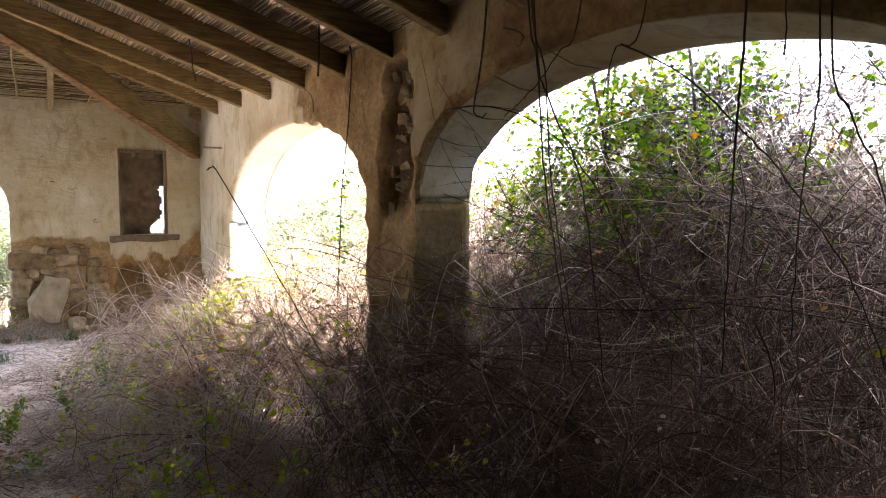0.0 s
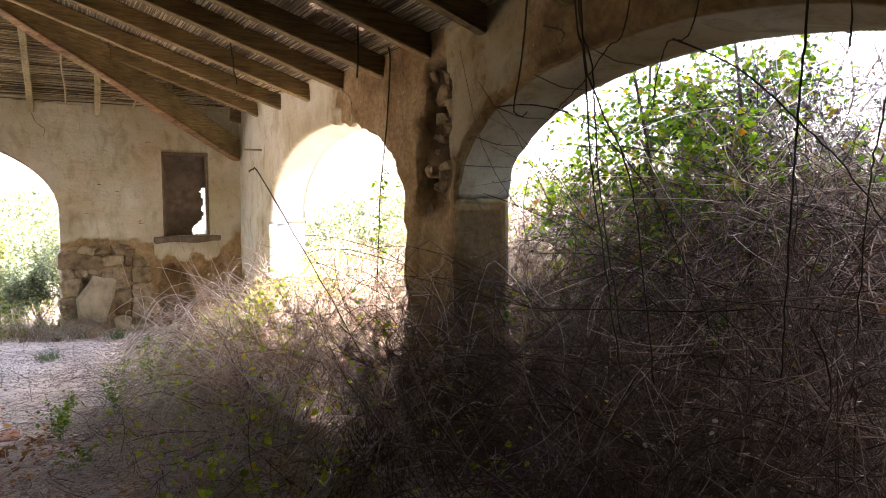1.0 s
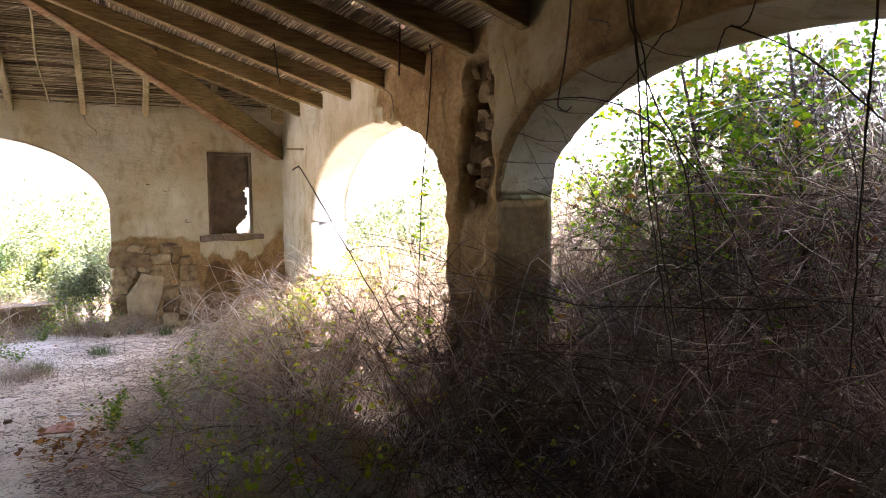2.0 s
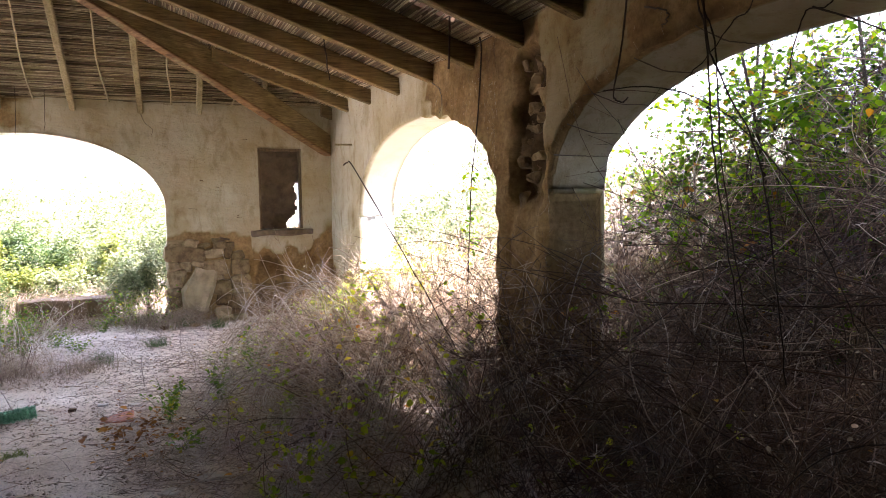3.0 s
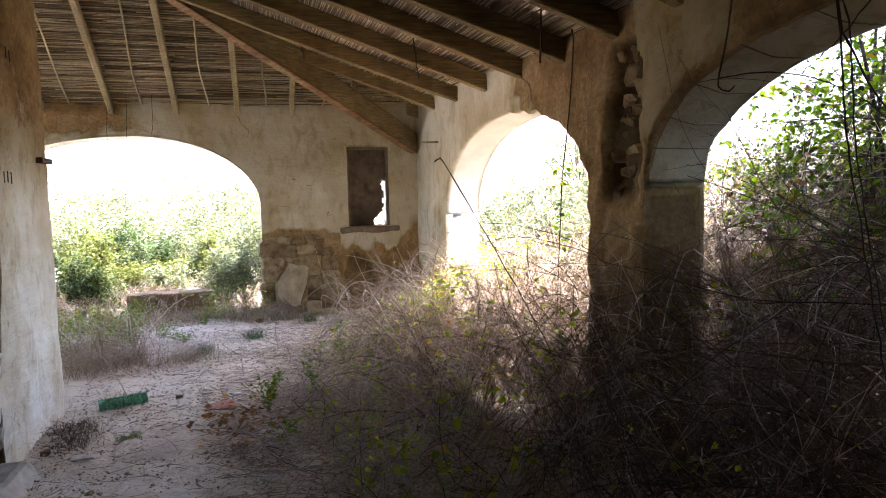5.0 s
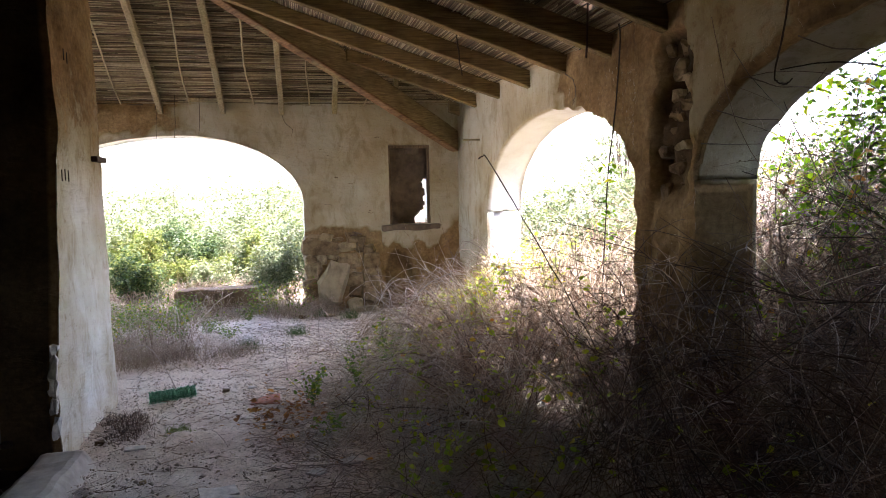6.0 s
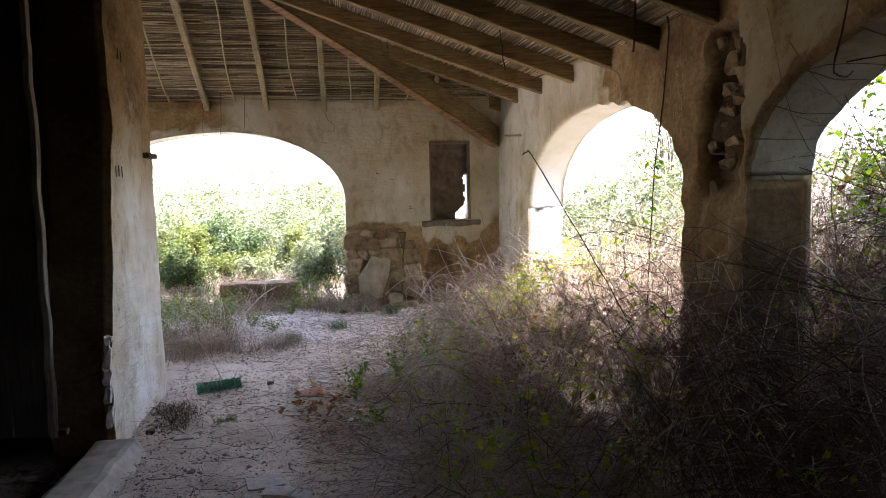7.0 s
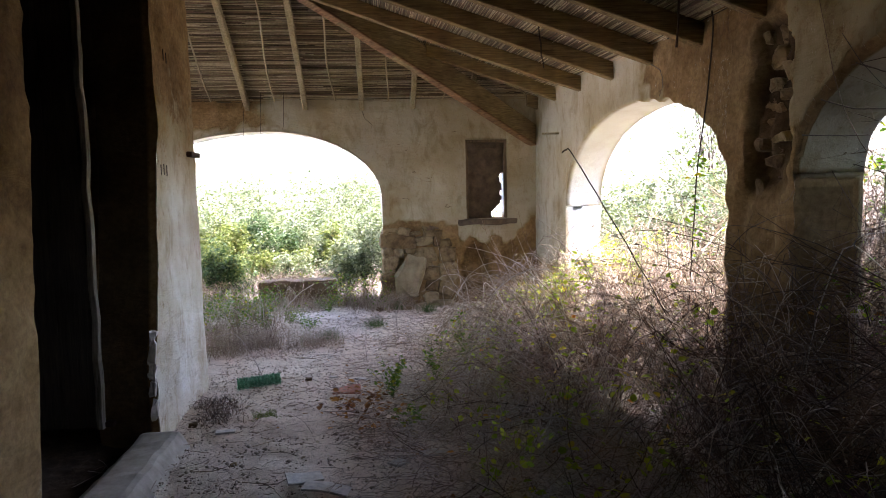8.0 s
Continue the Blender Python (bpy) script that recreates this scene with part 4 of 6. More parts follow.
thicket("high_brush", HIGH + [side_twigs(HIGH, 3600, (0.06, 0.28), (0.0012, 0.0022))],
        M_DRY, "tall reddish dry brush rising towards the crown of the arch", "brambles")
SLANT = [grown(np.stack([rng.uniform(2.2, 2.9, 90), rng.uniform(0.3, 2.3, 90), rng.uniform(0.3, 1.2, 90)], 1),
               rng.normal(size=(90, 3)) * (0.25, 0.5, 0.2) + np.array((0, 0.15, 0.9)), (0.9, 1.9), 16, 0.55, 0.25, (0.0022, 0.0044)),
         grown(np.stack([rng.uniform(2.3, 3.2, 60), rng.uniform(1.9, 3.9, 60), rng.uniform(0.5, 1.4, 60)], 1),
               rng.normal(size=(60, 3)) * (0.3, 0.6, 0.2) + np.array((0, 0, 0.8)), (0.7, 1.5), 16, 0.6, 0.35, (0.0018, 0.0036))]
thicket("bare_climber_canes", SLANT + [side_twigs(SLANT, 1300, (0.06, 0.30), (0.0010, 0.0019), 5)],
        M_VINE, "dark bare climber canes rising through the bank", "brambles")


def stalks(n, xr, yr, zr, radius=(0.0014, 0.0028), k=8):
    """Upright thin stalks, slightly bent."""
    x, y, h = rng.uniform(*xr, n), rng.uniform(*yr, n), rng.uniform(*zr, n)
    t = np.linspace(0, 1, k)
    p = np.stack([x[:, None] + rng.normal(size=(n, 1)) * 0.4 * t ** 2 + 0 * t, y[:, None] + rng.normal(size=(n, 1)) * 0.4 * t ** 2 + 0 * t, h[:, None] * t], 2)
    return p + rng.normal(size=p.shape) * 0.012, rng.uniform(*radius, (n, 1)) * (1.15 - 0.8 * t)


STALKS = [stalks(330, (2.2, 3.4), (3.7, 5.6), (0.8, 2.1)), stalks(150, (2.2, 2.9), (3.5, 4.5), (1.2, 2.1), (0.0018, 0.0034))]
thicket("bramble_stalks", STALKS + [side_twigs(STALKS, 1500, (0.05, 0.18), (0.0010, 0.0018))],
        M_DRY, "upright reddish dry stalks beside the pier", "brambles")


def leaf_sprays(n, xr, yr, keep, size=(0.03, 0.055), per=6, spread=0.06, height=cane_height, low=0.5, high=1.1):
    x, y = spots(n, xr, yr, keep)
    z = height(x, y) * rng.uniform(low, high, len(x))
    at = np.repeat(np.stack([x, y, z], 1), per, 0) + rng.normal(size=(len(x) * per, 3)) * spread
    at[:, 2] = np.maximum(at[:, 2], 0.03)
    return leaves(at, rng.uniform(*size, len(at)), width=1.25)


v, f = joined([leaf_sprays(70, (-0.6, 1.5), (3.0, 9.0), inside_edge, (0.03, 0.055), 5, 0.045, cane_height, 0.7, 1.1),
               leaf_sprays(80, (-0.5, 1.2), (3.6, 8.2), inside_edge, (0.03, 0.055), 5, 0.04, cane_height, 0.8, 1.25),
               leaf_sprays(45, (-0.75, 0.9), (3.0, 5.6), inside_edge, (0.03, 0.055), 4, 0.05, cane_height, 0.8, 1.3),
               leaf_sprays(120, (0.8, 2.0), (5.6, 8.0), inside_edge, (0.03, 0.055), 7, 0.05, cane_height, 0.8, 1.2),
               leaf_sprays(26, (0.3, 1.6), (2.2, 4.2), inside_edge)])
tagged(fast_mesh("bramble_leaves", v, f, M_BRIGHTLEAF, True), "scattered fresh green and yellowing bramble leaves", "leaves", kind="stuff")


# a climber hanging over the bank in curtains: shoots that fall from a few heads, each with broad leaves
HEADS = [(2.75, 3.55, 2.10, 0.22, 34), (2.85, 3.25, 2.25, 0.20, 34), (2.95, 2.95, 2.30, 0.20, 34), (2.70, 3.05, 2.00, 0.24, 40), (2.75, 2.70, 2.00, 0.22, 34),
         (2.80, 2.45, 2.25, 0.14, 22), (2.60, 3.35, 1.70, 0.24, 34), (2.65, 2.85, 1.70, 0.22, 30), (2.70, 3.80, 1.70, 0.20, 20), (2.55, 3.10, 1.40, 0.24, 24),
         (2.90, 4.20, 1.75, 0.22, 16), (3.00, 4.70, 1.70, 0.25, 16), (2.55, 2.45, 1.65, 0.20, 12), (2.55, 1.75, 1.95, 0.14, 8), (2.5, 3.6, 1.25, 0.2, 12)]
shoots = []
for hx, hy, hz, r, n in HEADS:
    start = np.array((hx, hy, hz)) + rng.normal(size=(n, 3)) * (r * 0.62, r * 0.62, r * 0.5)
    shoots.append(grown(start, rng.normal(size=(n, 3)) * (0.8, 0.8, 0.5), (0.25, 0.7), 9, 0.6, 0.9, (0.0013, 0.0024)))
thicket("climber_shoots", shoots, M_STEM, "thin brown shoots of a climber over the bank", "climber")
v, f = joined([on_canes(shoots, 2000, 2, 0.025, (0.028, 0.062), 1.0, 1.25),
               leaf_sprays(60, (2.2, 3.4), (2.4, 4.9), anywhere, (0.03, 0.055), 7, 0.05, bank_height, 0.45, 1.0),
               leaf_sprays(12, (1.65, 2.2), (3.0, 3.7), anywhere, (0.035, 0.055), 6, 0.05, lambda x, y: 1.3 + 0 * x, 0.5, 1.05),
               leaf_sprays(18, (2.3, 2.9), (1.5, 2.6), anywhere, (0.03, 0.055), 5, 0.05, bank_height, 0.5, 1.1),
               leaf_sprays(120, (2.1, 4.6), (5.0, 9.5), anywhere, (0.035, 0.065), 6, 0.07, bank_height, 0.5, 1.15)])
tagged(fast_mesh("climber_leaves", v, f, M_LEAF, True), "bright backlit green leaves of a climber on the bank", "leaves", kind="stuff")
v, f = joined([on_canes(shoots, 1000, 3, 0.06, (0.016, 0.036), 0.8, 1.2),
               leaf_sprays(420, (2.5, 3.8), (1.2, 4.4), anywhere, (0.018, 0.036), 9, 0.06, bank_height, 0.3, 1.05)])
tagged(fast_mesh("bank_leaves", v, f, M_BUSH, True), "dark green leaves within the bramble bank", "leaves", kind="stuff")
v, f = joined([leaf_sprays(16, (2.5, 4.2), (0.0, 3.6), anywhere, (0.02, 0.04), 10, 0.12, bank_height, 0.45, 0.9),
               on_canes(BANK, 700, 2, 0.03, (0.014, 0.03)),
               leaf_sprays(5, (2.1, 2.5), (2.7, 3.7), anywhere, (0.05, 0.07), 2, 0.05, lambda x, y: 1.5 + 0 * x, 0.8, 1.05)])
at = np.array([(2.2, 3.215, 1.569), (2.2, 3.291, 1.383), (2.2, 3.257, 1.494), (2.2, 3.187, 1.688), (2.25, 3.9, 1.5), (2.3, 3.0, 1.2)])
v, f = joined([(v, f), leaves(np.repeat(at, 2, 0) + rng.normal(size=(12, 3)) * 0.015, rng.uniform(0.05, 0.075, 12), 0.6, 0.5, 1.3)])
tagged(fast_mesh("bank_dead_leaves", v, f, M_DEAD, True), "withered brown leaves hanging in the bramble bank", "leaves", kind="stuff")


# ---- shrubs and trees outside ----
def shrub(name, x, y, radius, height, count, size, label, mat=None, low=0.1, bare=0.4):
    """A bush or tree: stems from one root to clumps of leaves, uneven and with gaps between them."""
    root = new(name)
    root.location = (x, y, ground_height(x, y))
    tagged(root, label, "shrub" if height < 3.2 else "tree")
    n = int(6 + 6 * radius)
    a, e = rng.uniform(0, 2 * np.pi, n), np.sqrt(rng.uniform(0.02, 1.0, n))
    dome = np.sqrt(np.maximum(0, 1 - (0.92 * e) ** 2))
    hz = height * (low + (1 - low) * dome * rng.uniform(0.35, 1.0, n) ** 0.6)
    tip = np.stack([np.cos(a) * radius * e, np.sin(a) * radius * e, hz], 1)
    t = np.linspace(0, 1, 7)[None, :, None]
    p = tip[:, None] * np.concatenate([t, t, t ** 0.75], 2) + rng.normal(size=(n, 7, 3)) * 0.012 * height
    p[:, 0] = rng.normal(size=(n, 3)) * (0.05, 0.05, 0)
    v, f = tubes(p, (0.004 + 0.006 * height) * (1.1 - t[..., 0]) * np.ones((n, 1)), 4)
    stems = tagged(fast_mesh("stem", v, f, M_VINE, True), kind="stuff")
    stems.parent = root
    m, per = max(1, count // 11), 11
    pick = rng.integers(0, n, m)
    along = rng.uniform(bare, 1.02, m) ** 0.7
    puff = rng.normal(size=(m, 3))
    puff *= rng.uniform(0.5, 1.0, (m, 1)) * (radius * 0.27 + 0.03) / np.linalg.norm(puff, axis=1, keepdims=True)
    origin = tip[pick] * along[:, None] + puff
    way = rng.normal(size=(m, 3)) + tip[pick] / (np.linalg.norm(tip[pick], axis=1, keepdims=True) + 1e-9) * 0.9
    way /= np.linalg.norm(way, axis=1, keepdims=True)
    reach = rng.uniform(0.10, 0.26, m) * (0.6 + 0.4 * radius)
    k = np.linspace(0, 1, per)
    at = (origin[:, None] + way[:, None] * (reach[:, None] * k)[..., None] + rng.normal(size=(m, per, 3)) * 0.014).reshape(-1, 3)
    count = len(at)
    at[:, 2] = np.maximum(at[:, 2], 0.03)
    v, f = leaves(at, rng.uniform(*size, count), 0.5)
    crown = tagged(fast_mesh("crown", v, f, mat or M_BUSH, True), kind="stuff")
    crown.parent = root
    return root


LOW = [(-0.74, 10.0, 0.40, 1.0), (-1.0, 10.45, 0.40, 0.8),
       (-4.2, 12.6, 1.1, 1.5), (-2.8, 13.0, 1.1, 1.4), (-1.6, 13.4, 1.0, 1.25), (-0.4, 12.9, 0.9, 1.3), (0.5, 13.6, 1.1, 1.5), (-3.9, 14.6, 1.4, 1.75), (-2.2, 15.4, 1.4, 1.5), (-0.7, 15.6, 1.4, 1.6),
       (-5.6, 15.0, 1.5, 1.9), (-4.4, 18.5, 1.9, 1.9), (-1.8, 19.5, 2.0, 1.8), (0.9, 18.0, 1.8, 1.8), (-7.4, 19.0, 2.2, 2.2)]
dice = random.Random(11)
for i in range(17):
    y = 10.2 + 2.2 * (i / 16) ** 0.8
    LOW.append((dice.uniform(-4.3, -1.15) if i < 10 else dice.uniform(-4.6, 0.2), y, dice.uniform(0.30, 0.62), dice.uniform(0.40, 0.85) + 0.28 * (y - 10.1)))
for i, (x, y, r, h) in enumerate(LOW):
    # leaf colours carry light: haze on far shrubs, bright and dark near ones
    mat = M_PALE if i in (0, 1) else (M_BUSH, M_YELLOW, M_BUSH, M_PALE, M_YELLOW)[i % 5] if i > 14 else M_PALE
    lush = {M_PALE: "pale olive shrub", M_YELLOW: "yellow-green shrub", M_BUSH: "deep green shrub"}[mat]
    count = int(3000 + 3600 * r) if i > 14 else int(4000 + 4000 * r)
    shrub("shrub", x, y, r, h, count, (0.020 + 0.012 * r, 0.040 + 0.024 * r), lush + " in the overgrown sunlit yard", mat)
for x, y, r, h in ((4.6, 12.2, 1.2, 1.0), (6.2, 15.5, 1.6, 1.4), (3.6, 14.5, 1.5, 1.3), (3.2, 8.6, 0.8, 0.95), (4.2, 9.8, 1.0, 1.2), (3.0, 6.4, 0.7, 0.8), (4.0, 7.6, 0.9, 1.0), (5.6, 11.0, 1.3, 1.5), (6.8, 13.5, 1.6, 2.0), (8.5, 17.5, 2.0, 4.2), (10.5, 20.0, 2.4, 4.6)):
    shrub("shrub" if h < 3.2 else "tree", x, y, r, h, int((2600 + 2200 * r) * (1 if h < 3 else 0.4)), (0.03 + 0.012 * r, 0.055 + 0.03 * r), "pale green shrub outside the arcade", (M_LEAF, M_PALE, M_PALE)[int(y * 10) % 3] if y < 10 else M_PALE)


def tree(x, y, radius, height, base, count, size, label):
    """A small tree: a leaning tapered trunk, limbs from its head, and a ragged crown."""
    root = new("tree")
    root.location = (x, y, ground_height(x, y))
    tagged(root, label, "tree")
    k = np.linspace(0, 1, 9)
    lean = rng.normal(size=2) * 0.25
    trunk = np.stack([lean[0] * k ** 2, lean[1] * k ** 2, base * k], 1)[None]
    v, f = tubes(trunk, (0.008 + 0.013 * radius) * (1 - 0.4 * k)[None], 8)
    fast_mesh("trunk", v, f, M_VINE, True).parent = root
    n = int(18 + 10 * radius)
    a, e = rng.uniform(0, 2 * np.pi, n), np.sqrt(rng.uniform(0.02, 1, n))
    tip = np.stack([np.cos(a) * radius * e + lean[0], np.sin(a) * radius * e + lean[1], base + (height - base) * rng.uniform(0.05, 1, n) * np.sqrt(1 - 0.8 * e * e)], 1)
    t = np.linspace(0, 1, 6)[None, :, None]
    p = trunk[0, -1] * (1 - t) + tip[:, None] * t + rng.normal(size=(n, 6, 3)) * 0.03 * t
    v, f = tubes(p, (0.022 * (1.1 - t[..., 0])) * np.ones((n, 1)), 5)
    tagged(fast_mesh("limb", v, f, M_VINE, True), kind="stuff").parent = root
    pick, along = rng.integers(0, n, count), rng.uniform(0.55, 1.05, count)
    at = trunk[0, -1] * (1 - along[:, None]) + tip[pick] * along[:, None] + rng.normal(size=(count, 3)) * (0.10 * radius + 0.05)
    v, f = leaves(at, rng.uniform(*size, count), 0.5)
    tagged(fast_mesh("crown", v, f, M_BUSH, True), kind="stuff").parent = root
    return root


# trees added as sunshades for the bank, their crowns above the view
for x, y, r, h in ((3.7, -0.4, 1.3, 5.6), (3.9, 1.4, 1.2, 5.4), (4.1, 2.1, 0.65, 5.0), (5.2, 0.6, 1.4, 6.0), (5.2, -1.8, 1.4, 6.2)):
    tree(x, y, r, h, 3.9 if x < 4.5 else 3.6, int((2600 + 1500 * r) * (1.0 if x < 4.5 else 0.66)), (0.07, 0.12), "small tree added to shade the bramble bank, crown out of view")
rng = np.random.default_rng(23)
# small crowns above the view, added to keep sun off pier and thicket
tree(3.05, 3.62, 0.58, 3.7, 2.80, 5200, (0.045, 0.085), "slender tree added to shade the pier and thicket, crown out of view")
tree(2.70, 3.02, 0.38, 3.35, 2.75, 850, (0.045, 0.085), "slender tree added to shade the pier and thicket, crown out of view")
tree(2.76, 3.34, 0.34, 3.4, 2.75, 380, (0.045, 0.085), "slender tree added to shade the pier and thicket, crown out of view")
tree(2.70, 2.48, 0.36, 3.35, 2.75, 620, (0.045, 0.085), "slender tree added to shade the pier and thicket, crown out of view")
# row added behind the bank to hold back light through the great arch
for i, y in enumerate(np.arange(-1.6, 6.6, 0.85)):
    shrub("shrub", 5.1 + 0.5 * math.sin(i * 2.3), y, 0.95, 1.65 + 0.3 * math.sin(i * 1.7) - (0.3 if y > 4.4 else 0), 6500, (0.045, 0.095), "dense shrub behind the bramble bank", M_BUSH, 0.02)
for x, y, r, h in ((3.7, 3.7, 0.5, 2.25), (3.9, 3.2, 0.5, 2.35), (3.8, 2.75, 0.45, 2.1), (3.9, 2.2, 0.45, 1.6), (3.6, 4.3, 0.5, 1.95)):
    shrub("shrub", x, y, r, h, 9000, (0.022, 0.050), "deep green climber-hung shrub in the bramble bank", M_BUSH, 0.02)
thicket("yard_brush", [arcs(1300, (-4.2, -0.4), (9.3, 11.6), lambda x, y: (x < -2.2) | (y > 9.85) | (x > -1.0), (0.3, 0.9), 8, (0.5, 1.2), (0.001, 0.0022), lambda x, y: 0.34 + 0 * x),
                       twigs(4500, (-4.2, -0.4), (9.2, 11.6), lambda x, y: (x < -2.2) | (y > 9.85) | (x > -1.0), (0.08, 0.3), 4, lambda x, y: 0.32 + 0 * x)],
        M_DRY, "dry brush and dead stalks in the yard beyond the arch", "brambles")
thicket("porch_brush", [arcs(240, (-3.2, -1.55), (7.0, 9.5), anywhere, (0.3, 0.9), 9, (0.5, 1.4), (0.0018, 0.0034), lambda x, y: 0.30 + 0 * x),
                        twigs(900, (-3.2, -1.6), (6.8, 9.6), anywhere, (0.08, 0.3), 5, lambda x, y: 0.26 + 0 * x, (0.0014, 0.0026)),
                        arcs(110, (-1.0, -0.45), (8.9, 9.3), anywhere, (0.2, 0.6), 9, (0.4, 1.2), (0.0012, 0.0024), lambda x, y: 0.36 + 0 * x),
                        twigs(700, (-2.2, -1.1), (9.45, 9.95), anywhere, (0.1, 0.3), 5, lambda x, y: 0.42 + 0 * x, (0.0010, 0.0022)), twigs(700, (-1.75, 0.0), (8.9, 9.5), anywhere, (0.08, 0.28), 5, lambda x, y: 0.15 + 0 * x, (0.0010, 0.0020))],
        M_DRY, "dry bramble stalks and brush before the end arch", "brambles")
v, f = joined([leaf_sprays(240, (-3.2, -1.8), (7.5, 9.6), anywhere, (0.02, 0.04), 9, 0.05, lambda x, y: 0.28 + 0 * x, 0.2, 1.1),
               leaf_sprays(40, (-2.3, -1.0), (9.4, 9.9), anywhere, (0.02, 0.04), 8, 0.05, lambda x, y: 0.36 + 0 * x, 0.3, 1.1), leaf_sprays(60, (-1.2, -0.4), (8.9, 9.5), anywhere, (0.02, 0.04), 9, 0.05, lambda x, y: 0.4 + 0 * x, 0.2, 1.1)])
tagged(fast_mesh("brush_leaves", v, f, M_HERBLEAF, True), "small green leaves among the brush before the arch", "leaves", kind="stuff")


# ---- things and details ----
def stone_mesh(size, seed, bevel=0.55, rough=0.30):
    """A rounded, uneven field stone."""
    bm = bmesh.new()
    bmesh.ops.create_cube(bm, size=1)
    bmesh.ops.bevel(bm, geom=bm.edges[:], offset=bevel * 0.5, segments=2, affect="EDGES", profile=0.6)
    for v in bm.verts:
        v.co += noise.noise_vector(v.co * 1.6 + Vector((seed * 7.3, seed * 1.9, 0))) * rough
        v.co += noise.noise_vector(v.co * 5 + Vector((seed * 3.3, 0, seed))) * rough * 0.25
    bmesh.ops.scale(bm, vec=size, verts=bm.verts)
    return bm


def stone(parent, centre, size, seed, tilt=0.0, mat=None, name="stone", rough=0.24):
    bm = stone_mesh(size, seed, 0.18 if name == "brick" else 0.5, rough)
    bmesh.ops.rotate(bm, verts=bm.verts, matrix=Matrix.Rotation(tilt, 3, "Y"))
    bmesh.ops.translate(bm, verts=bm.verts, vec=centre)
    return part(name, bm, mat or M_STONE, parent)


# rubble laid bare at the foot of the end wall: x, z, width, height
dice = random.Random(5)
UPPER = [(-0.27, 0.87, 0.43, 0.20), (-0.38, 1.00, 0.19, 0.08), (-0.20, 1.00, 0.16, 0.09), (-0.06, 0.97, 0.17, 0.05), (0.14, 0.99, 0.15, 0.12), (0.08, 0.87, 0.22, 0.12), (0.25, 0.89, 0.11, 0.18), (0.37, 0.83, 0.15, 0.10),
         (-0.41, 0.72, 0.15, 0.13), (-0.26, 0.71, 0.13, 0.13), (0.09, 0.68, 0.29, 0.20), (0.40, 0.67, 0.20, 0.20)]
LOWER = [(-0.12, 0.73, 0.13, 0.07), (0.12, 0.54, 0.15, 0.06), (0.17, 0.43, 0.25, 0.16), (-0.38, 0.54, 0.18, 0.21), (0.40, 0.45, 0.26, 0.22), (0.18, 0.27, 0.16, 0.16), (0.38, 0.24, 0.20, 0.20), (-0.40, 0.30, 0.17, 0.22), (-0.38, 0.10, 0.22, 0.16), (0.30, 0.10, 0.24, 0.12)]
for x, z, w, h in UPPER + LOWER:
    stone(wall_north, (x, WY + 0.072 + dice.uniform(-0.02, 0.02), z), (w * 1.12, 0.22, h * 1.16), dice.uniform(0, 50), dice.uniform(-0.14, 0.14), rough=0.22)
for i in range(26):                        # chinking between the larger stones
    stone(wall_north, (dice.uniform(-0.44, 0.46), WY + 0.075, dice.uniform(0.1, 0.98)), (dice.uniform(0.04, 0.09), 0.10, dice.uniform(0.03, 0.06)), dice.uniform(0, 50), dice.uniform(-0.4, 0.4))
stone(wall_north, (0.22, WY - 0.005, 1.045), (0.12, 0.10, 0.022), 4.4, 0.25, M_ROOF, "tile_shard")
stone(wall_north, (0.17, WY + 0.0, 1.02), (0.10, 0.10, 0.020), 5.4, -0.15, M_ROOF, "tile_shard")
stone(wall_north, (-0.12, WY - 0.03, 0.39), (0.30, 0.14, 0.52), 6.1, 0.22, M_SLAB, rough=0.40)
stone(wall_north, (0.15, WY - 0.10, 0.11), (0.19, 0.16, 0.15), 8.1, -0.1, M_SLAB)
stone(wall_north, (0.21, WY - 0.16, 0.03), (0.16, 0.16, 0.08), 9.2, 0.05, M_SLAB)
stone(wall_north, (0.37, WY - 0.14, 0.03), (0.17, 0.16, 0.09), 12.2, 0.05, M_SLAB)
# rubble core in the broken channel of the pier: y, z, width, height
CORE = [(4.20, 2.376, 0.13, 0.085), (4.06, 2.254, 0.10, 0.12), (4.10, 2.10, 0.13, 0.085), (4.11, 1.965, 0.20, 0.065), (4.15, 1.886, 0.16, 0.05), (4.21, 1.50, 0.09, 0.12),
        (4.02, 2.36, 0.09, 0.10), (3.97, 2.17, 0.09, 0.10), (3.96, 2.03, 0.10, 0.07), (4.22, 1.76, 0.11, 0.08), (4.03, 1.80, 0.13, 0.06), (4.10, 1.66, 0.15, 0.07)]
for y, z, w, h in CORE:
    stone(wall_east, (WX + 0.105 + dice.uniform(-0.010, 0.02), y, z), (0.11, w, h), dice.uniform(0, 50), dice.uniform(-0.2, 0.2), M_STONE, rough=0.30)
for i in range(9):                         # small dark chips between them
    stone(wall_east, (WX + 0.118, dice.uniform(3.96, 4.24), dice.uniform(1.4, 2.42)), (0.08, dice.uniform(0.04, 0.10), dice.uniform(0.02, 0.06)), dice.uniform(0, 50), dice.uniform(-0.3, 0.3), M_PARAPET, rough=0.32)

# window_1: a timber frame, a stone sill and a dark rubble filling that has broken open
window = new("window_1")
window.location = (WINDOW[0], WY, WINDOW[2])
tagged(window, "blocked window with thin timber frame and broken rubble filling", "window", kind="structure")


def local(ob, parent):
    ob.matrix_parent_inverse = Matrix.Translation(parent.location).inverted()
    return ob


wx0, wx1, wz0, wz1 = WINDOW
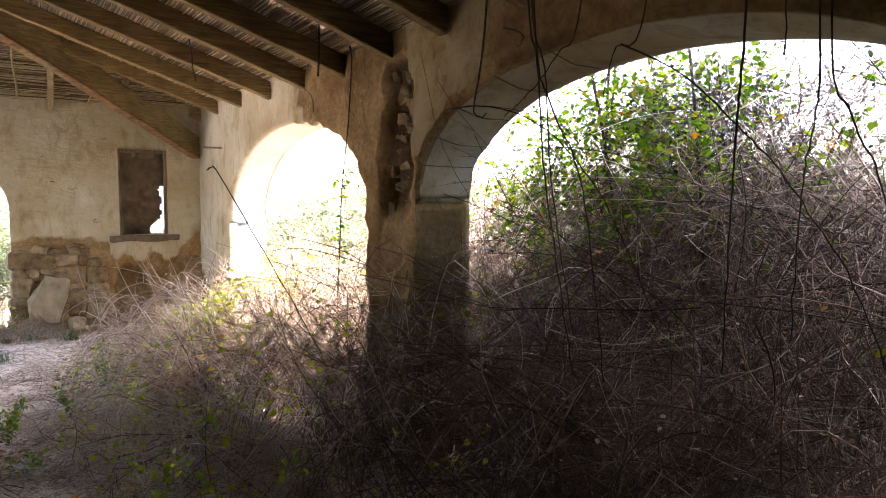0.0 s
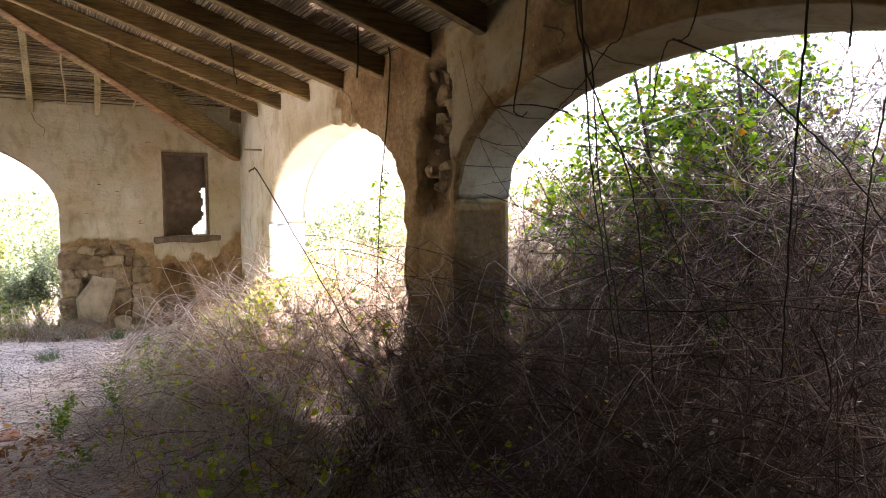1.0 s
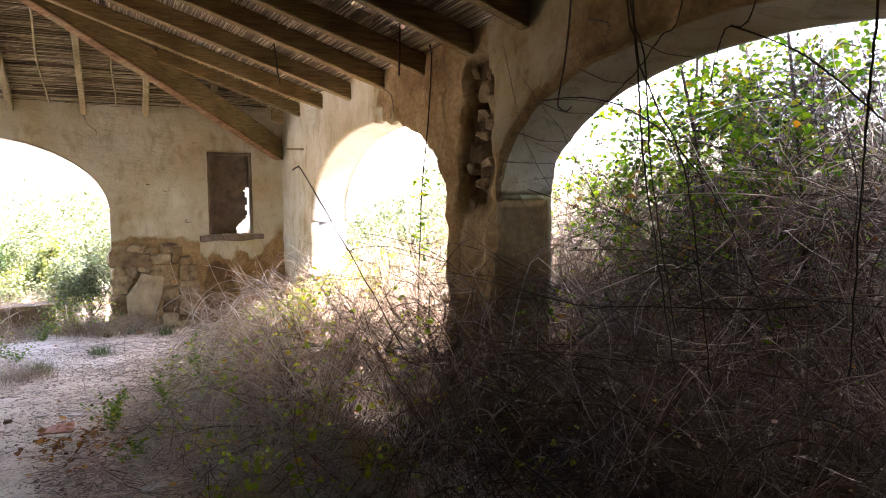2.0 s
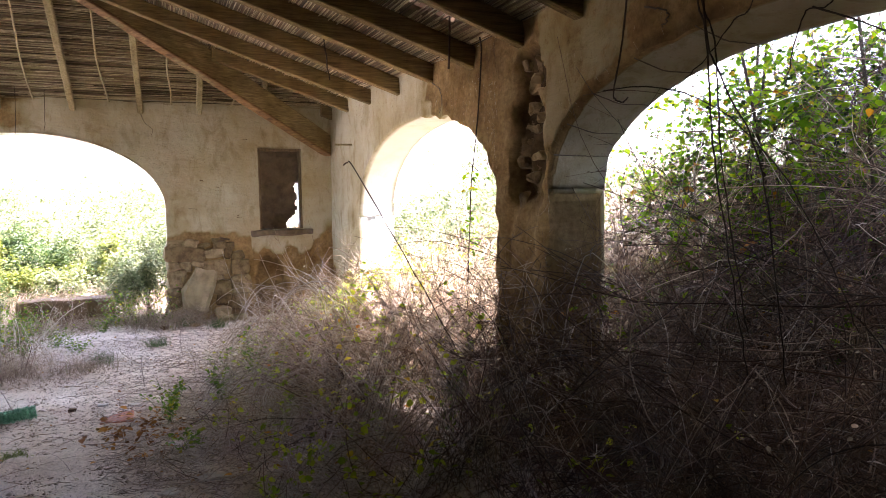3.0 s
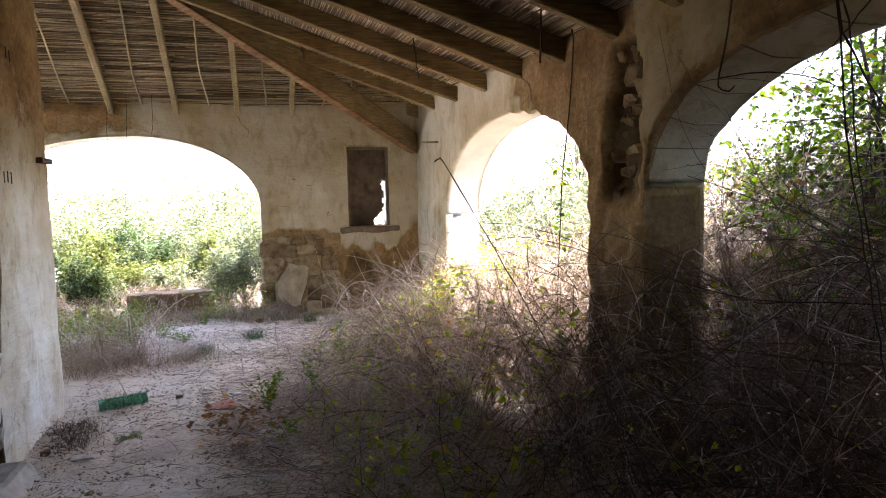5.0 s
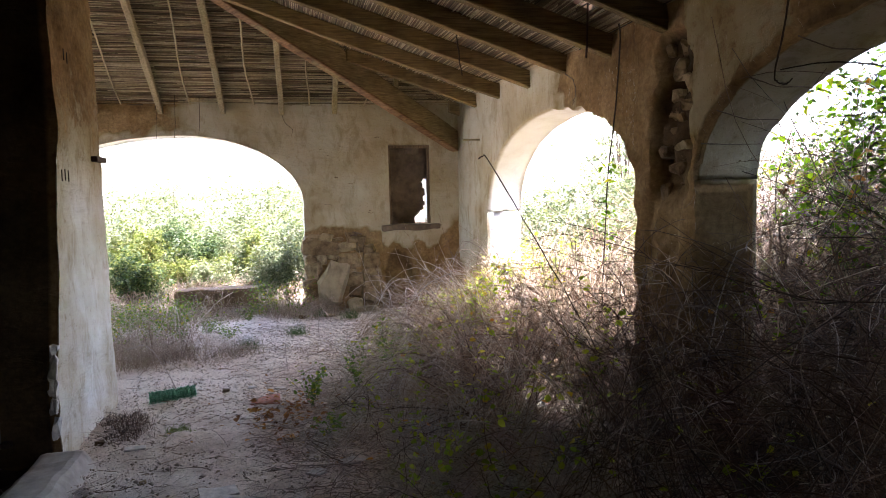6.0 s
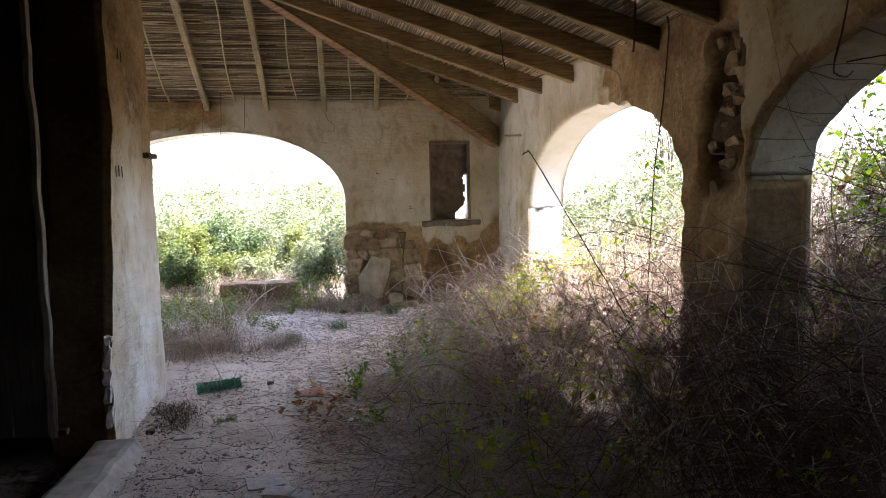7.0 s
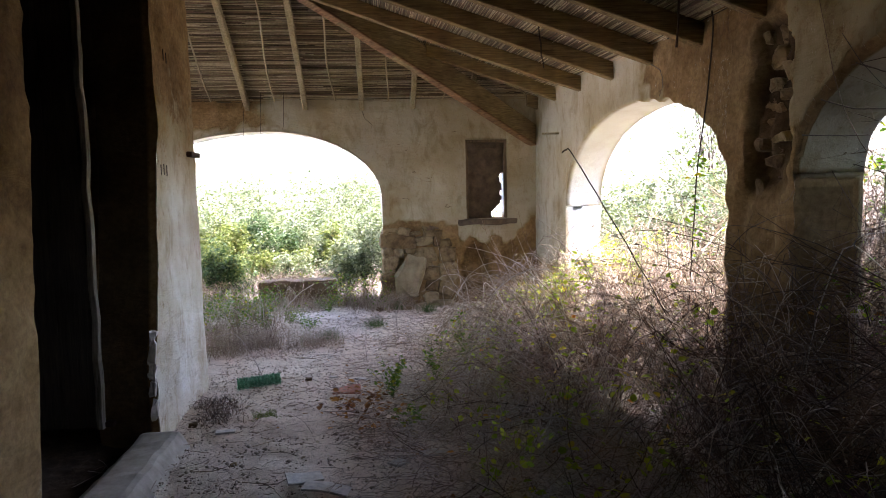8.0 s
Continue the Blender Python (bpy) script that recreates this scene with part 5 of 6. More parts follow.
for nm, lo, hi in (("frame_side", (wx0, wz0), (wx0 + 0.035, wz1)), ("frame_side", (wx1 - 0.035, wz0), (wx1, wz1)), ("frame_head", (wx0, wz1 - 0.035), (wx1, wz1))):
    bm = box((hi[0] - lo[0], 0.07, hi[1] - lo[1]), ((lo[0] + hi[0]) / 2, WY + 0.045, (lo[1] + hi[1]) / 2), 0.006, 0.006, 4, 6)
    local(part(nm, bm, M_FRAME, window, "thin weathered timber frame"), window)
bm = box((0.82, 0.30, 0.075), (0.945, WY + 0.06, wz0 - 0.045), 0.02, 0.025, 2, 8)
local(part("sill", bm, M_DARKEARTH, window, "crumbling dark sill"), window)


def in_gap(x, z):
    left = 1.185 - 0.15 * smooth(1.40, 1.20, z) + 0.03 * fbm(x * 9, z * 9, 0.0)
    return x > left and 1.13 < z < 1.80 + 0.03 * fbm(z * 8, x * 8, 2.0)


gv, gf, keys, c = [], [], {}, 0.022
for i in range(int((wx1 - wx0) / c) + 1):
    for j in range(int((wz1 - wz0) / c) + 2):
        x, z = wx0 + i * c, wz0 + j * c
        if in_gap(x + c / 2, z + c / 2):
            continue
        q = []
        for dx, dz in ((0, 0), (1, 0), (1, 1), (0, 1)):
            k = (i + dx, j + dz)
            if k not in keys:
                keys[k] = len(gv)
                px, pz = min(wx1, wx0 + k[0] * c), min(wz1, wz0 + k[1] * c)
                gv.append((px, WY + 0.20 + 0.03 * fbm(px * 5, pz * 5, 3.0) + 0.012 * fbm(px * 16, pz * 16, 8.0), pz))
            q.append(keys[k])
        gf.append(q)
fill = mesh_object("filling", gv, gf, M_DARKEARTH, window, True)
local(fill, window)
sol = fill.modifiers.new("thickness", "SOLIDIFY")
sol.thickness, sol.offset = 0.10, -1
tagged(fill, "dark rubble filling with a broken hole")

# wooden door, ajar in the doorway
door = new("door_1")
door.location = (-2.27, 4.53, 0.14)
tagged(door, "dark weathered plank door swung open into the house", "door", kind="structure")
# boards dark and edge pale: the fall of light put into their colours
for i in range(5):
    local(part("plank", box((0.186, 0.04, 2.60), (-2.39 - i * 0.19, 4.53, 1.46), 0.006, 0.006, i, 12), M_BOARD, door), door)
for zz in (0.45, 1.45, 2.4):
    local(part("ledge_board", box((0.90, 0.03, 0.11), (-2.77, 4.565, zz), 0.006, 0.004, zz), M_BOARD, door), door)
local(part("edge_stile", box((0.035, 0.05, 2.62), (-2.275, 4.53, 1.46), 0.006, 0.014, 9, 30), M_STRAWOOD, door, "pale split edge of the door"), door)
local(part("bolt", box((0.05, 0.05, 0.035), (-2.235, 4.55, 0.17), 0.008), M_IRON, door, "rusty iron bolt"), door)

step = box((0.24, 1.60, 0.24), (-1.965, 3.80, -0.03), 0.04, 0.012, 3, 24)
for v in step.verts:                       # the foot of the step spreads, and its top is worn
    v.co.x += 0.12 * max(0.0, 0.08 - v.co.z) / 0.2 if v.co.x > -1.95 else 0
    v.co += noise.noise_vector(v.co * 9) * 0.012
ob = part("threshold", step, M_STEP, None)
tagged(ob, "worn plastered threshold step below the doorway", "step", kind="structure")


# low parapet across the end arch
pv = box((1.06, 0.30, 0.44), (-1.64, 9.66, 0.14), 0.05, 0.0, 6, 24)
for v in pv.verts:
    v.co += Vector((1, 1, 0.4)) * noise.noise(v.co * 5) * 0.022 + noise.noise_vector(v.co * 16) * 0.012
tagged(part("parapet", pv, M_PARAPET, None), "low broken earth parapet in the end arch", "wall", kind="structure")

# small fixings
peg = box((0.24, 0.025, 0.022), (1.54, 8.19, 2.185), 0.004, 0.004, 3, 6)
tagged(part("wall_peg", peg, M_JACK, None), "short wooden peg driven into the arcade wall", "peg")
br = box((0.045, 0.24, 0.04), (-1.955, 5.69, 1.84), 0.008, 0.004, 2, 4)
tagged(part("iron_bracket", br, M_IRON, None), "rusty iron bracket at the house corner", "bracket")


def strand(name, points, radius, mat, label, category, group="", wob=0.012, count=26, sides=5, taper=0.4):
    """A stem through a few control points, smoothed, with small kinks."""
    pts = np.array(points, float)
    s = np.linspace(0, len(pts) - 1, count)
    q = []
    for v in s:
        i = min(int(v), len(pts) - 2)
        t = v - i
        p0, p1, p2, p3 = pts[max(i - 1, 0)], pts[i], pts[i + 1], pts[min(i + 2, len(pts) - 1)]
        q.append(0.5 * (2 * p1 + (p2 - p0) * t + (2 * p0 - 5 * p1 + 4 * p2 - p3) * t * t + (3 * p1 - p0 - 3 * p2 + p3) * t ** 3))
    q = np.array(q) + rng.normal(size=(count, 3)) * wob * np.linspace(0, 1, count)[:, None] * 0.5
    r = radius * (1 - taper * np.linspace(0, 1, count)) * rng.uniform(0.85, 1.15, count)
    v, f = tubes(q[None], r[None], sides)
    return tagged(fast_mesh(name, v, f, mat, True), label, category, group)


VINE = "thin dark leafless vine hanging from the roof before the arch"
VINES = [
    [(1.5, 2.90, 2.62), (1.5, 2.923, 2.397), (1.5, 2.96, 2.20), (1.5, 3.01, 2.03), (1.5, 2.985, 1.985), (1.5, 2.94, 1.972), (1.49, 2.89, 1.985)],
    [(0.676, 1.678, 2.780), (0.667, 1.622, 2.062), (0.667, 1.585, 1.904), (0.667, 1.557, 1.643), (0.676, 1.510, 1.383), (0.694, 1.473, 1.132)],
    [(0.694, 1.659, 2.780), (0.685, 1.631, 2.080), (0.676, 1.566, 1.876), (0.685, 1.547, 1.597), (0.713, 1.492, 1.225)],
    [(0.657, 1.640, 2.750), (0.667, 1.594, 1.978), (0.667, 1.538, 1.801), (0.667, 1.445, 1.643), (0.676, 1.408, 1.476), (0.713, 1.389, 1.132)],
    [(0.667, 1.343, 2.760), (0.667, 1.436, 2.015), (0.667, 1.510, 1.913), (0.667, 1.612, 1.834), (0.667, 1.715, 1.783)],
    [(0.676, 1.185, 2.760), (0.667, 1.250, 1.969), (0.667, 1.333, 1.885), (0.667, 1.371, 1.755)],
    [(0.667, 1.315, 1.894), (0.667, 1.166, 1.811), (0.667, 1.041, 1.699), (0.667, 0.934, 1.583), (0.676, 0.841, 1.439), (0.713, 0.766, 1.225)],
    [(0.667, 1.017, 2.760), (0.667, 1.027, 1.913), (0.667, 1.036, 1.718), (0.667, 1.045, 1.504), (0.685, 1.064, 1.225)],
    [(0.667, 0.971, 2.760), (0.667, 0.952, 1.894), (0.667, 0.957, 1.829)],
    [(0.657, 0.924, 2.760), (0.667, 0.896, 1.876), (0.667, 0.896, 1.699), (0.667, 0.915, 1.583), (0.685, 0.934, 1.318)],
    [(0.667, 0.859, 2.760), (0.667, 0.878, 1.866), (0.667, 0.841, 1.690), (0.667, 0.794, 1.578), (0.676, 0.748, 1.318)],
    [(0.667, 1.966, 1.834), (0.667, 1.798, 1.820), (0.667, 1.631, 1.773), (0.667, 1.482, 1.685), (0.676, 1.343, 1.532), (0.713, 1.231, 1.271)],
    [(1.53, 4.50, 2.62), (1.55, 4.52, 2.5), (1.55, 4.59, 2.06), (1.55, 4.69, 1.67), (1.55, 4.76, 1.05), (1.55, 4.8, 0.6)],
    [(1.50, 4.30, 1.25), (1.52, 4.40, 1.05), (1.45, 4.55, 0.7), (1.40, 4.7, 0.4)],
]
for i, pts in enumerate(VINES):
    strand("hanging_vine", pts, 0.0062 if i == 12 else 0.0055 if i == 0 else 0.0027 if i in (1, 2, 3, 7) else 0.0020, M_VINE, VINE, "vine", "hanging vines", 0.0035, 40)
for pts in ([(-1.97, 9.15, 2.95), (-1.98, 9.18, 2.6), (-2.03, 9.2, 1.9), (-2.06, 9.2, 1.2)], [(-2.19, 9.15, 2.95), (-2.2, 9.2, 2.6), (-2.22, 9.2, 2.0)], [(-1.68, 9.15, 3.0), (-1.70, 9.2, 2.5), (-1.72, 9.22, 2.35)]):
    strand("hanging_root", pts, 0.0035, M_VINE, "thin dark root hanging before the end arch", "root", "hanging roots", 0.01, 16, 4)
strand("rope_end", [(0.78, 5.93, 3.03), (0.80, 5.93, 2.8), (0.83, 5.93, 2.52)], 0.008, M_VINE, "frayed dark rope hanging from a rafter", "rope", "", 0.012, 14)
strand("hanging_rod", [(1.27, 4.41, 2.72), (1.27, 4.42, 2.5), (1.27, 4.44, 2.38)], 0.007, M_IRON, "short rusty rod hanging below a rafter", "rod", "", 0.0, 6, 6, 0.1)
strand("leaning_cane", [(0.59, 4.60, 1.755), (0.61, 4.57, 1.77), (0.64, 4.52, 1.73), (0.80, 4.13, 1.25), (1.0, 3.8, 0.70), (1.12, 3.6, 0.3)], 0.0045, M_VINE, "long straight dark bramble cane leaning over the thicket", "cane", "", 0.006, 30)
strand("pale_root", [(1.86, 3.45, 1.30), (1.76, 3.33, 1.12), (1.75, 3.26, 0.92), (1.66, 3.15, 0.80), (1.63, 3.08, 0.58)], 0.005, M_DRY, "pale barked stem caught among the brambles", "stem", "", 0.012, 20)
strand("bent_cane", [(1.38, 2.75, 0.80), (1.47, 2.43, 0.75), (1.30, 2.10, 0.55), (1.15, 1.95, 0.25)], 0.0035, M_STEM, "thick bent cane among the brambles", "stem", "", 0.006, 20)
ARCHING = [
    [(-0.70, 6.30, 0.0), (-0.71, 6.35, 0.27), (-0.60, 6.4, 0.31), (-0.30, 6.3, 0.22), (0.05, 6.1, 0.05)],
    [(-0.38, 7.2, 0.0), (-0.40, 7.1, 0.25), (-0.36, 7.0, 0.42), (-0.30, 6.9, 0.36)],
    [(0.10, 6.6, 0.0), (0.16, 6.7, 0.50), (0.40, 6.8, 0.72), (0.70, 6.8, 0.55), (0.9, 6.7, 0.2)],
    [(0.40, 7.3, 0.0), (0.35, 7.4, 0.55), (0.15, 7.5, 0.62), (-0.1, 7.5, 0.45)],
    [(-0.10, 5.6, 0.0), (-0.06, 5.6, 0.4), (0.02, 5.6, 0.55), (0.25, 5.5, 0.42), (0.5, 5.3, 0.2)],
    [(0.75, 6.2, 0.3), (0.70, 6.1, 0.75), (0.60, 6.0, 0.90), (0.35, 5.9, 0.66)],
    [(-1.50, 5.75, 0.0), (-1.62, 5.9, 0.2), (-1.80, 6.1, 0.36), (-2.0, 6.3, 0.3)],
    [(-1.75, 7.4, 0.0), (-1.65, 7.6, 0.22), (-1.45, 7.9, 0.42), (-1.3, 8.1, 0.5)],
    [(0.9, 3.4, 0.2), (0.6, 3.5, 0.62), (0.3, 3.7, 0.55), (0.05, 3.9, 0.30)],
    [(0.7, 3.0, 0.1), (0.3, 3.3, 0.45), (-0.1, 3.6, 0.36), (-0.4, 3.9, 0.1)],
]
for i, pts in enumerate(ARCHING):
    strand("arching_cane", pts, 0.0048 if i in (6, 7) else 0.0036, M_STRAW, "pale arching bramble cane rooted in the floor", "cane", "arching canes", 0.008, 24)

vl = np.array([(1.55, 4.59 + 0.17 * k, 2.0 - 0.95 * k) for k in (0.28, 0.30, 0.33, 0.36, 0.40, 0.62, 0.70, 0.75, 0.8, 0.85, 0.9, 0.95)])
v, f = leaves(np.repeat(vl, 4, 0) + rng.normal(size=(48, 3)) * 0.035, rng.uniform(0.03, 0.06, 48))
tagged(fast_mesh("vine_leaf", v, f, M_LEAF, True), "few green and brown leaves on the hanging vine", "leaves", kind="stuff")

# faded marks on the house wall
for i, (y, z) in enumerate(((4.90, 1.70), (4.96, 1.705), (5.02, 1.70), (4.93, 2.05), (4.98, 2.06), (5.08, 2.46), (5.14, 2.45))):
    part("faded_mark", box((0.004, 0.012, 0.07), (HX + 0.018, y, z), 0.001), M_BOARD, wall_west)
for i, (z, h) in enumerate(((0.66, 0.08), (0.56, 0.12), (0.47, 0.10), (0.36, 0.09), (0.22, 0.12))):
    stone(wall_west, (HX - 0.012, DOOR[1] + far_lean(z) - 0.005, z), (0.04, 0.05, h), i + 2.3, 0.1, M_SHARD, "plaster_chip", rough=0.45)

# cracks and joints as thin dark tubes that stand in for open lines
for pts in ([(-0.70, WY - 0.012, 2.60), (-0.66, WY - 0.012, 2.5), (-0.58, WY - 0.012, 2.42), (-0.60, WY - 0.012, 2.33)], [(0.02, WY - 0.012, 2.2), (0.18, WY - 0.012, 2.17)]):
    ob = strand("crack", pts, 0.004, M_DARKEARTH, "", "", "", 0.012, 22, 4)
    ob.parent = wall_north
for pts in ([(WX - 0.010, 5.62, 2.50), (WX - 0.012, 5.45, 2.42), (WX - 0.012, 5.40, 2.30), (WX - 0.010, 5.46, 2.24)], [(WX - 0.012, 2.95, 2.42), (WX - 0.012, 2.8, 2.36), (WX - 0.012, 2.82, 2.30)]):
    ob = strand("crack", pts, 0.005, M_DARKEARTH, "", "", "", 0.014, 22, 4)
    ob.parent = wall_east
for yy in (3.77, 3.63, 3.40, 3.05, 2.65):
    zz, fall = ARCH_GREAT.z(yy) - 0.002, 0.05 * smooth(3.81, 3.6, yy)
    ob = strand("joint", [(WX + 0.01, yy, zz), (WX + 0.1, yy, zz - fall * 0.5), (WX + 0.2, yy, zz - fall), (WX + 0.3, yy, zz - fall), (WX2 - 0.01, yy, zz - fall)], 0.004, M_DARKEARTH, "", "", "", 0.003, 20, 4)
    ob.parent = wall_east

# trowel scars and small pits in the end wall's plaster
for i in range(26):
    x, z, w = dice.uniform(-0.3, 1.5), dice.uniform(1.25, 2.5), dice.uniform(0.02, 0.10)
    if 0.6 < x < 1.3 and z < 2.28:
        continue
    y = WY - 0.016
    ob = strand("crack", [(x, y, z), (x + w * 0.5, y - 0.002, z + dice.uniform(-0.012, 0.012)), (x + w, y, z + dice.uniform(-0.02, 0.02))], dice.uniform(0.002, 0.006), M_PARAPET, "", "", "", 0.008, 9, 4)
    ob.parent = wall_north

# things lying on the floor
brush = new("broom_head")
brush.matrix_world = pose(-1.56, 5.76, 0.043, 0, -2, 14)
tagged(brush, "green bristled broom head lying on the earth", "broom head")
bm = bmesh.new()
bmesh.ops.create_cone(bm, cap_ends=True, segments=28, radius1=0.034, radius2=0.034, depth=0.33, matrix=Matrix.Rotation(radians(90), 4, "Y"))
rings = [e for e in bm.edges if abs(e.verts[0].co.x - e.verts[1].co.x) > 0.2]
bmesh.ops.subdivide_edges(bm, edges=rings, cuts=22)
for v in bm.verts:
    v.co.yz *= 1 + 0.10 * math.sin(v.co.x * 190) + 0.12 * noise.noise(v.co * 60)
part("core", bm, M_GREEN, brush, "ribbed green body")
n = 2200
bx, ba = rng.uniform(-0.165, 0.165, n), rng.uniform(0, 2 * np.pi, n)
d = np.stack([rng.normal(size=n) * 0.5, np.cos(ba) + rng.normal(size=n) * 0.3, np.sin(ba) + rng.normal(size=n) * 0.3], 1)
base = np.stack([bx, np.cos(ba) * 0.03, np.sin(ba) * 0.03], 1)
p = base[:, None] + d[:, None] * (rng.uniform(0.008, 0.018, (n, 1)) * np.linspace(0.0, 1, 3))[..., None]
v, f = tubes(p, np.full((n, 3), 0.0016), 3)
ob = fast_mesh("bristles", v, f, M_GREEN)
ob.parent = brush
tagged(ob, "stiff green bristles", kind="stuff")

tagged(part("clay_tile", box((0.21, 0.17, 0.035), (-0.86, 5.50, 0.008), 0.014, 0.03, 3, 5), M_TILE, None), "broken red clay tile half sunk in the earth", "tile")
for i, (x, y, sx, sy, rot) in enumerate(((-1.03, 3.93, 0.20, 0.12, 0.3), (-0.90, 3.78, 0.24, 0.10, -0.2), (-0.52, 4.05, 0.13, 0.07, 0.9), (-0.32, 4.16, 0.15, 0.08, 0.4), (-1.60, 4.69, 0.12, 0.05, 0.2), (-0.98, 5.88, 0.08, 0.04, 0.0), (-0.75, 5.75, 0.09, 0.05, 0.5))):
    bm = box((sx, sy, 0.014), (0, 0, 0), 0.004, 0.018, i, 4)
    bmesh.ops.rotate(bm, verts=bm.verts, matrix=Matrix.Rotation(rot, 3, "Z") @ Matrix.Rotation(0.12, 3, "Y"))
    bmesh.ops.translate(bm, verts=bm.verts, vec=(x, y, 0.02))
    tagged(part("shard", bm, M_SHARD, None), "flat grey broken shard lying on the earth", "shard", "shards on the floor")
for i, (x, y, s) in enumerate(((-1.18, 5.87, 0.05), (-1.9, 4.55, 0.07), (-1.85, 4.9, 0.05), (-0.2, 8.9, 0.12), (-0.55, 8.95, 0.10), (-1.3, 6.6, 0.03), (-0.9, 4.9, 0.03), (-1.45, 4.2, 0.035))):
    bm = stone_mesh((s, s * 0.8, s * 0.55), i + 3.0)
    bmesh.ops.translate(bm, verts=bm.verts, vec=(x, y, s * 0.2))
    tagged(part("loose_stone", bm, M_STONE, None), "small loose stone on the earth floor", "stone", "loose stones")


# ---- litter and grass on the floor ----
def litter_keep(x, y):
    return (x > -1.95) & (x < WX) & ((x > -0.85 + 0.25 * np.sin(y * 2)) | (rng.uniform(size=len(x)) < 0.10))


def flat_straws(n, xr, yr, keep, length=(0.05, 0.28), radius=(0.0008, 0.0020), top=0.03):
    x, y = rng.uniform(*xr, n * 3), rng.uniform(*yr, n * 3)
    ok = keep(x, y)
    x, y = x[ok][:n], y[ok][:n]
    n = len(x)
    a, L, t = rng.uniform(0, 2 * np.pi, n), rng.uniform(*length, n), np.linspace(-0.5, 0.5, 4)
    p = np.stack([x[:, None] + np.cos(a)[:, None] * L[:, None] * t, y[:, None] + np.sin(a)[:, None] * L[:, None] * t,
                  (rng.uniform(0.008, top, (n, 1)) + np.abs(rng.normal(size=(n, 4))) * 0.008)], 2)
    p += rng.normal(size=p.shape) * (0.008, 0.008, 0)
    return p, rng.uniform(*radius, (n, 1)) * np.ones((1, 4))


v, f = joined([tubes(*flat_straws(3500, (-1.95, 1.3), (2.8, 9.25), litter_keep, (0.03, 0.13), (0.0009, 0.0020), 0.014), 3),
               tubes(*flat_straws(1500, (-0.9, 0.9), (2.8, 6.5), lambda x, y: y > 0, (0.05, 0.24), (0.0011, 0.0022), 0.05), 3),
               tubes(*flat_straws(160, (-2.2, 0.2), (2.8, 9.25), lambda x, y: y > 0, (0.10, 0.30), (0.0009, 0.0018), 0.04), 3)])
tagged(fast_mesh("straw_litter", v, f, M_STRAW, True), "dry grey-brown straw and twigs strewn over the floor", "litter", kind="stuff")


def twig_keep(x, y):
    """A carpet of broken twigs, thick at the brambles and thinning over the trodden way."""
    d = x - (-0.38 + 0.18 * np.sin(y * 2.3) + 0.12 * np.sin(y * 5.1))
    return (x > -1.95) & (x < WX) & (rng.uniform(size=len(x)) < np.clip(0.5 + d / 0.7, 0.03, 1))


v, f = joined([tubes(*flat_straws(3500, (-1.95, 1.4), (2.8, 9.2), twig_keep, (0.03, 0.14), (0.0012, 0.0026), 0.014), 3),
               tubes(*flat_straws(4500, (-0.95, 1.0), (2.9, 5.8), twig_keep, (0.025, 0.12), (0.0013, 0.0028), 0.016), 3)])
tagged(fast_mesh("twig_litter", v, f, M_STRAW, True), "carpet of broken pinkish grey bramble twigs on the floor", "litter", kind="stuff")


def litter_height(x, y):
    return 0.05 + 0.10 * np.clip((x + 0.9) / 0.8, 0, 1)


v, f = joined([tubes(*twigs(1700, (-1.1, 0.9), (3.0, 6.6), twig_keep, (0.06, 0.26), 5, litter_height, (0.0016, 0.0030)), 3),
               tubes(*twigs(500, (-1.9, -0.5), (3.2, 8.0), twig_keep, (0.06, 0.30), 5, lambda x, y: 0.05 + 0 * x, (0.0014, 0.0026)), 3)])
tagged(fast_mesh("fallen_twigs", v, f, M_STRAW, True), "bleached broken twigs lying loosely over the floor", "litter", kind="stuff")
v, f = tubes(*twigs(420, (-1.9, 0.9), (3.0, 7.0), twig_keep, (0.08, 0.35), 6, litter_height, (0.0018, 0.0034)), 3)
tagged(fast_mesh("dark_twigs", v, f, M_STEM, True), "dark brown broken twigs lying over the floor", "litter", kind="stuff")


def anyplace(x, y):
    return (x > -1.95) & (rng.uniform(size=len(x)) < np.clip(0.35 + 0.5 * np.sin(x * 5 + y * 3) * np.sin(y * 4 - x), 0.05, 1))


v, f = joined([tubes(*flat_straws(1700, (-1.95, 0.4), (2.9, 8.8), anyplace, (0.012, 0.05), (0.0010, 0.0022), 0.010), 3),
               tubes(*flat_straws(420, (-1.95, 0.6), (2.9, 7.5), anyplace, (0.06, 0.2), (0.0012, 0.0024), 0.02), 3)])
tagged(fast_mesh("twig_crumbs", v, f, M_DRY, True), "dark broken twig crumbs trodden into the floor", "litter", kind="stuff")


def grass_clump(x, y, n, height, spread, mat, label, lean=0.6):
    a, L = rng.uniform(0, 2 * np.pi, n), height * rng.uniform(0.5, 1.1, n)
    t = np.linspace(0, 1, 5)
    out = rng.uniform(0.1, lean, n)
    bx, by = rng.normal(size=n) * spread, rng.normal(size=n) * spread
    curl = rng.uniform(1.2, 2.6, (n, 1))
    p = np.stack([bx[:, None] + np.cos(a)[:, None] * (out * L)[:, None] * t ** curl, by[:, None] + np.sin(a)[:, None] * (out * L)[:, None] * t ** curl,
                  L[:, None] * (t - 0.42 * np.minimum(out[:, None], 1.1) * t ** 2)], 2)
    p += rng.normal(size=p.shape).cumsum(1) * 0.008
    p[..., 2] = np.maximum(p[..., 2], 0.004)
    v, f = tubes(p, rng.uniform(0.0013, 0.0026, (n, 1)) * (1.15 - t)[None], 3)
    ob = fast_mesh("grass_clump", v, f, mat, True)
    ob.location = (x, y, 0.0)
    return tagged(ob, label, "grass", "grass clumps", "stuff")


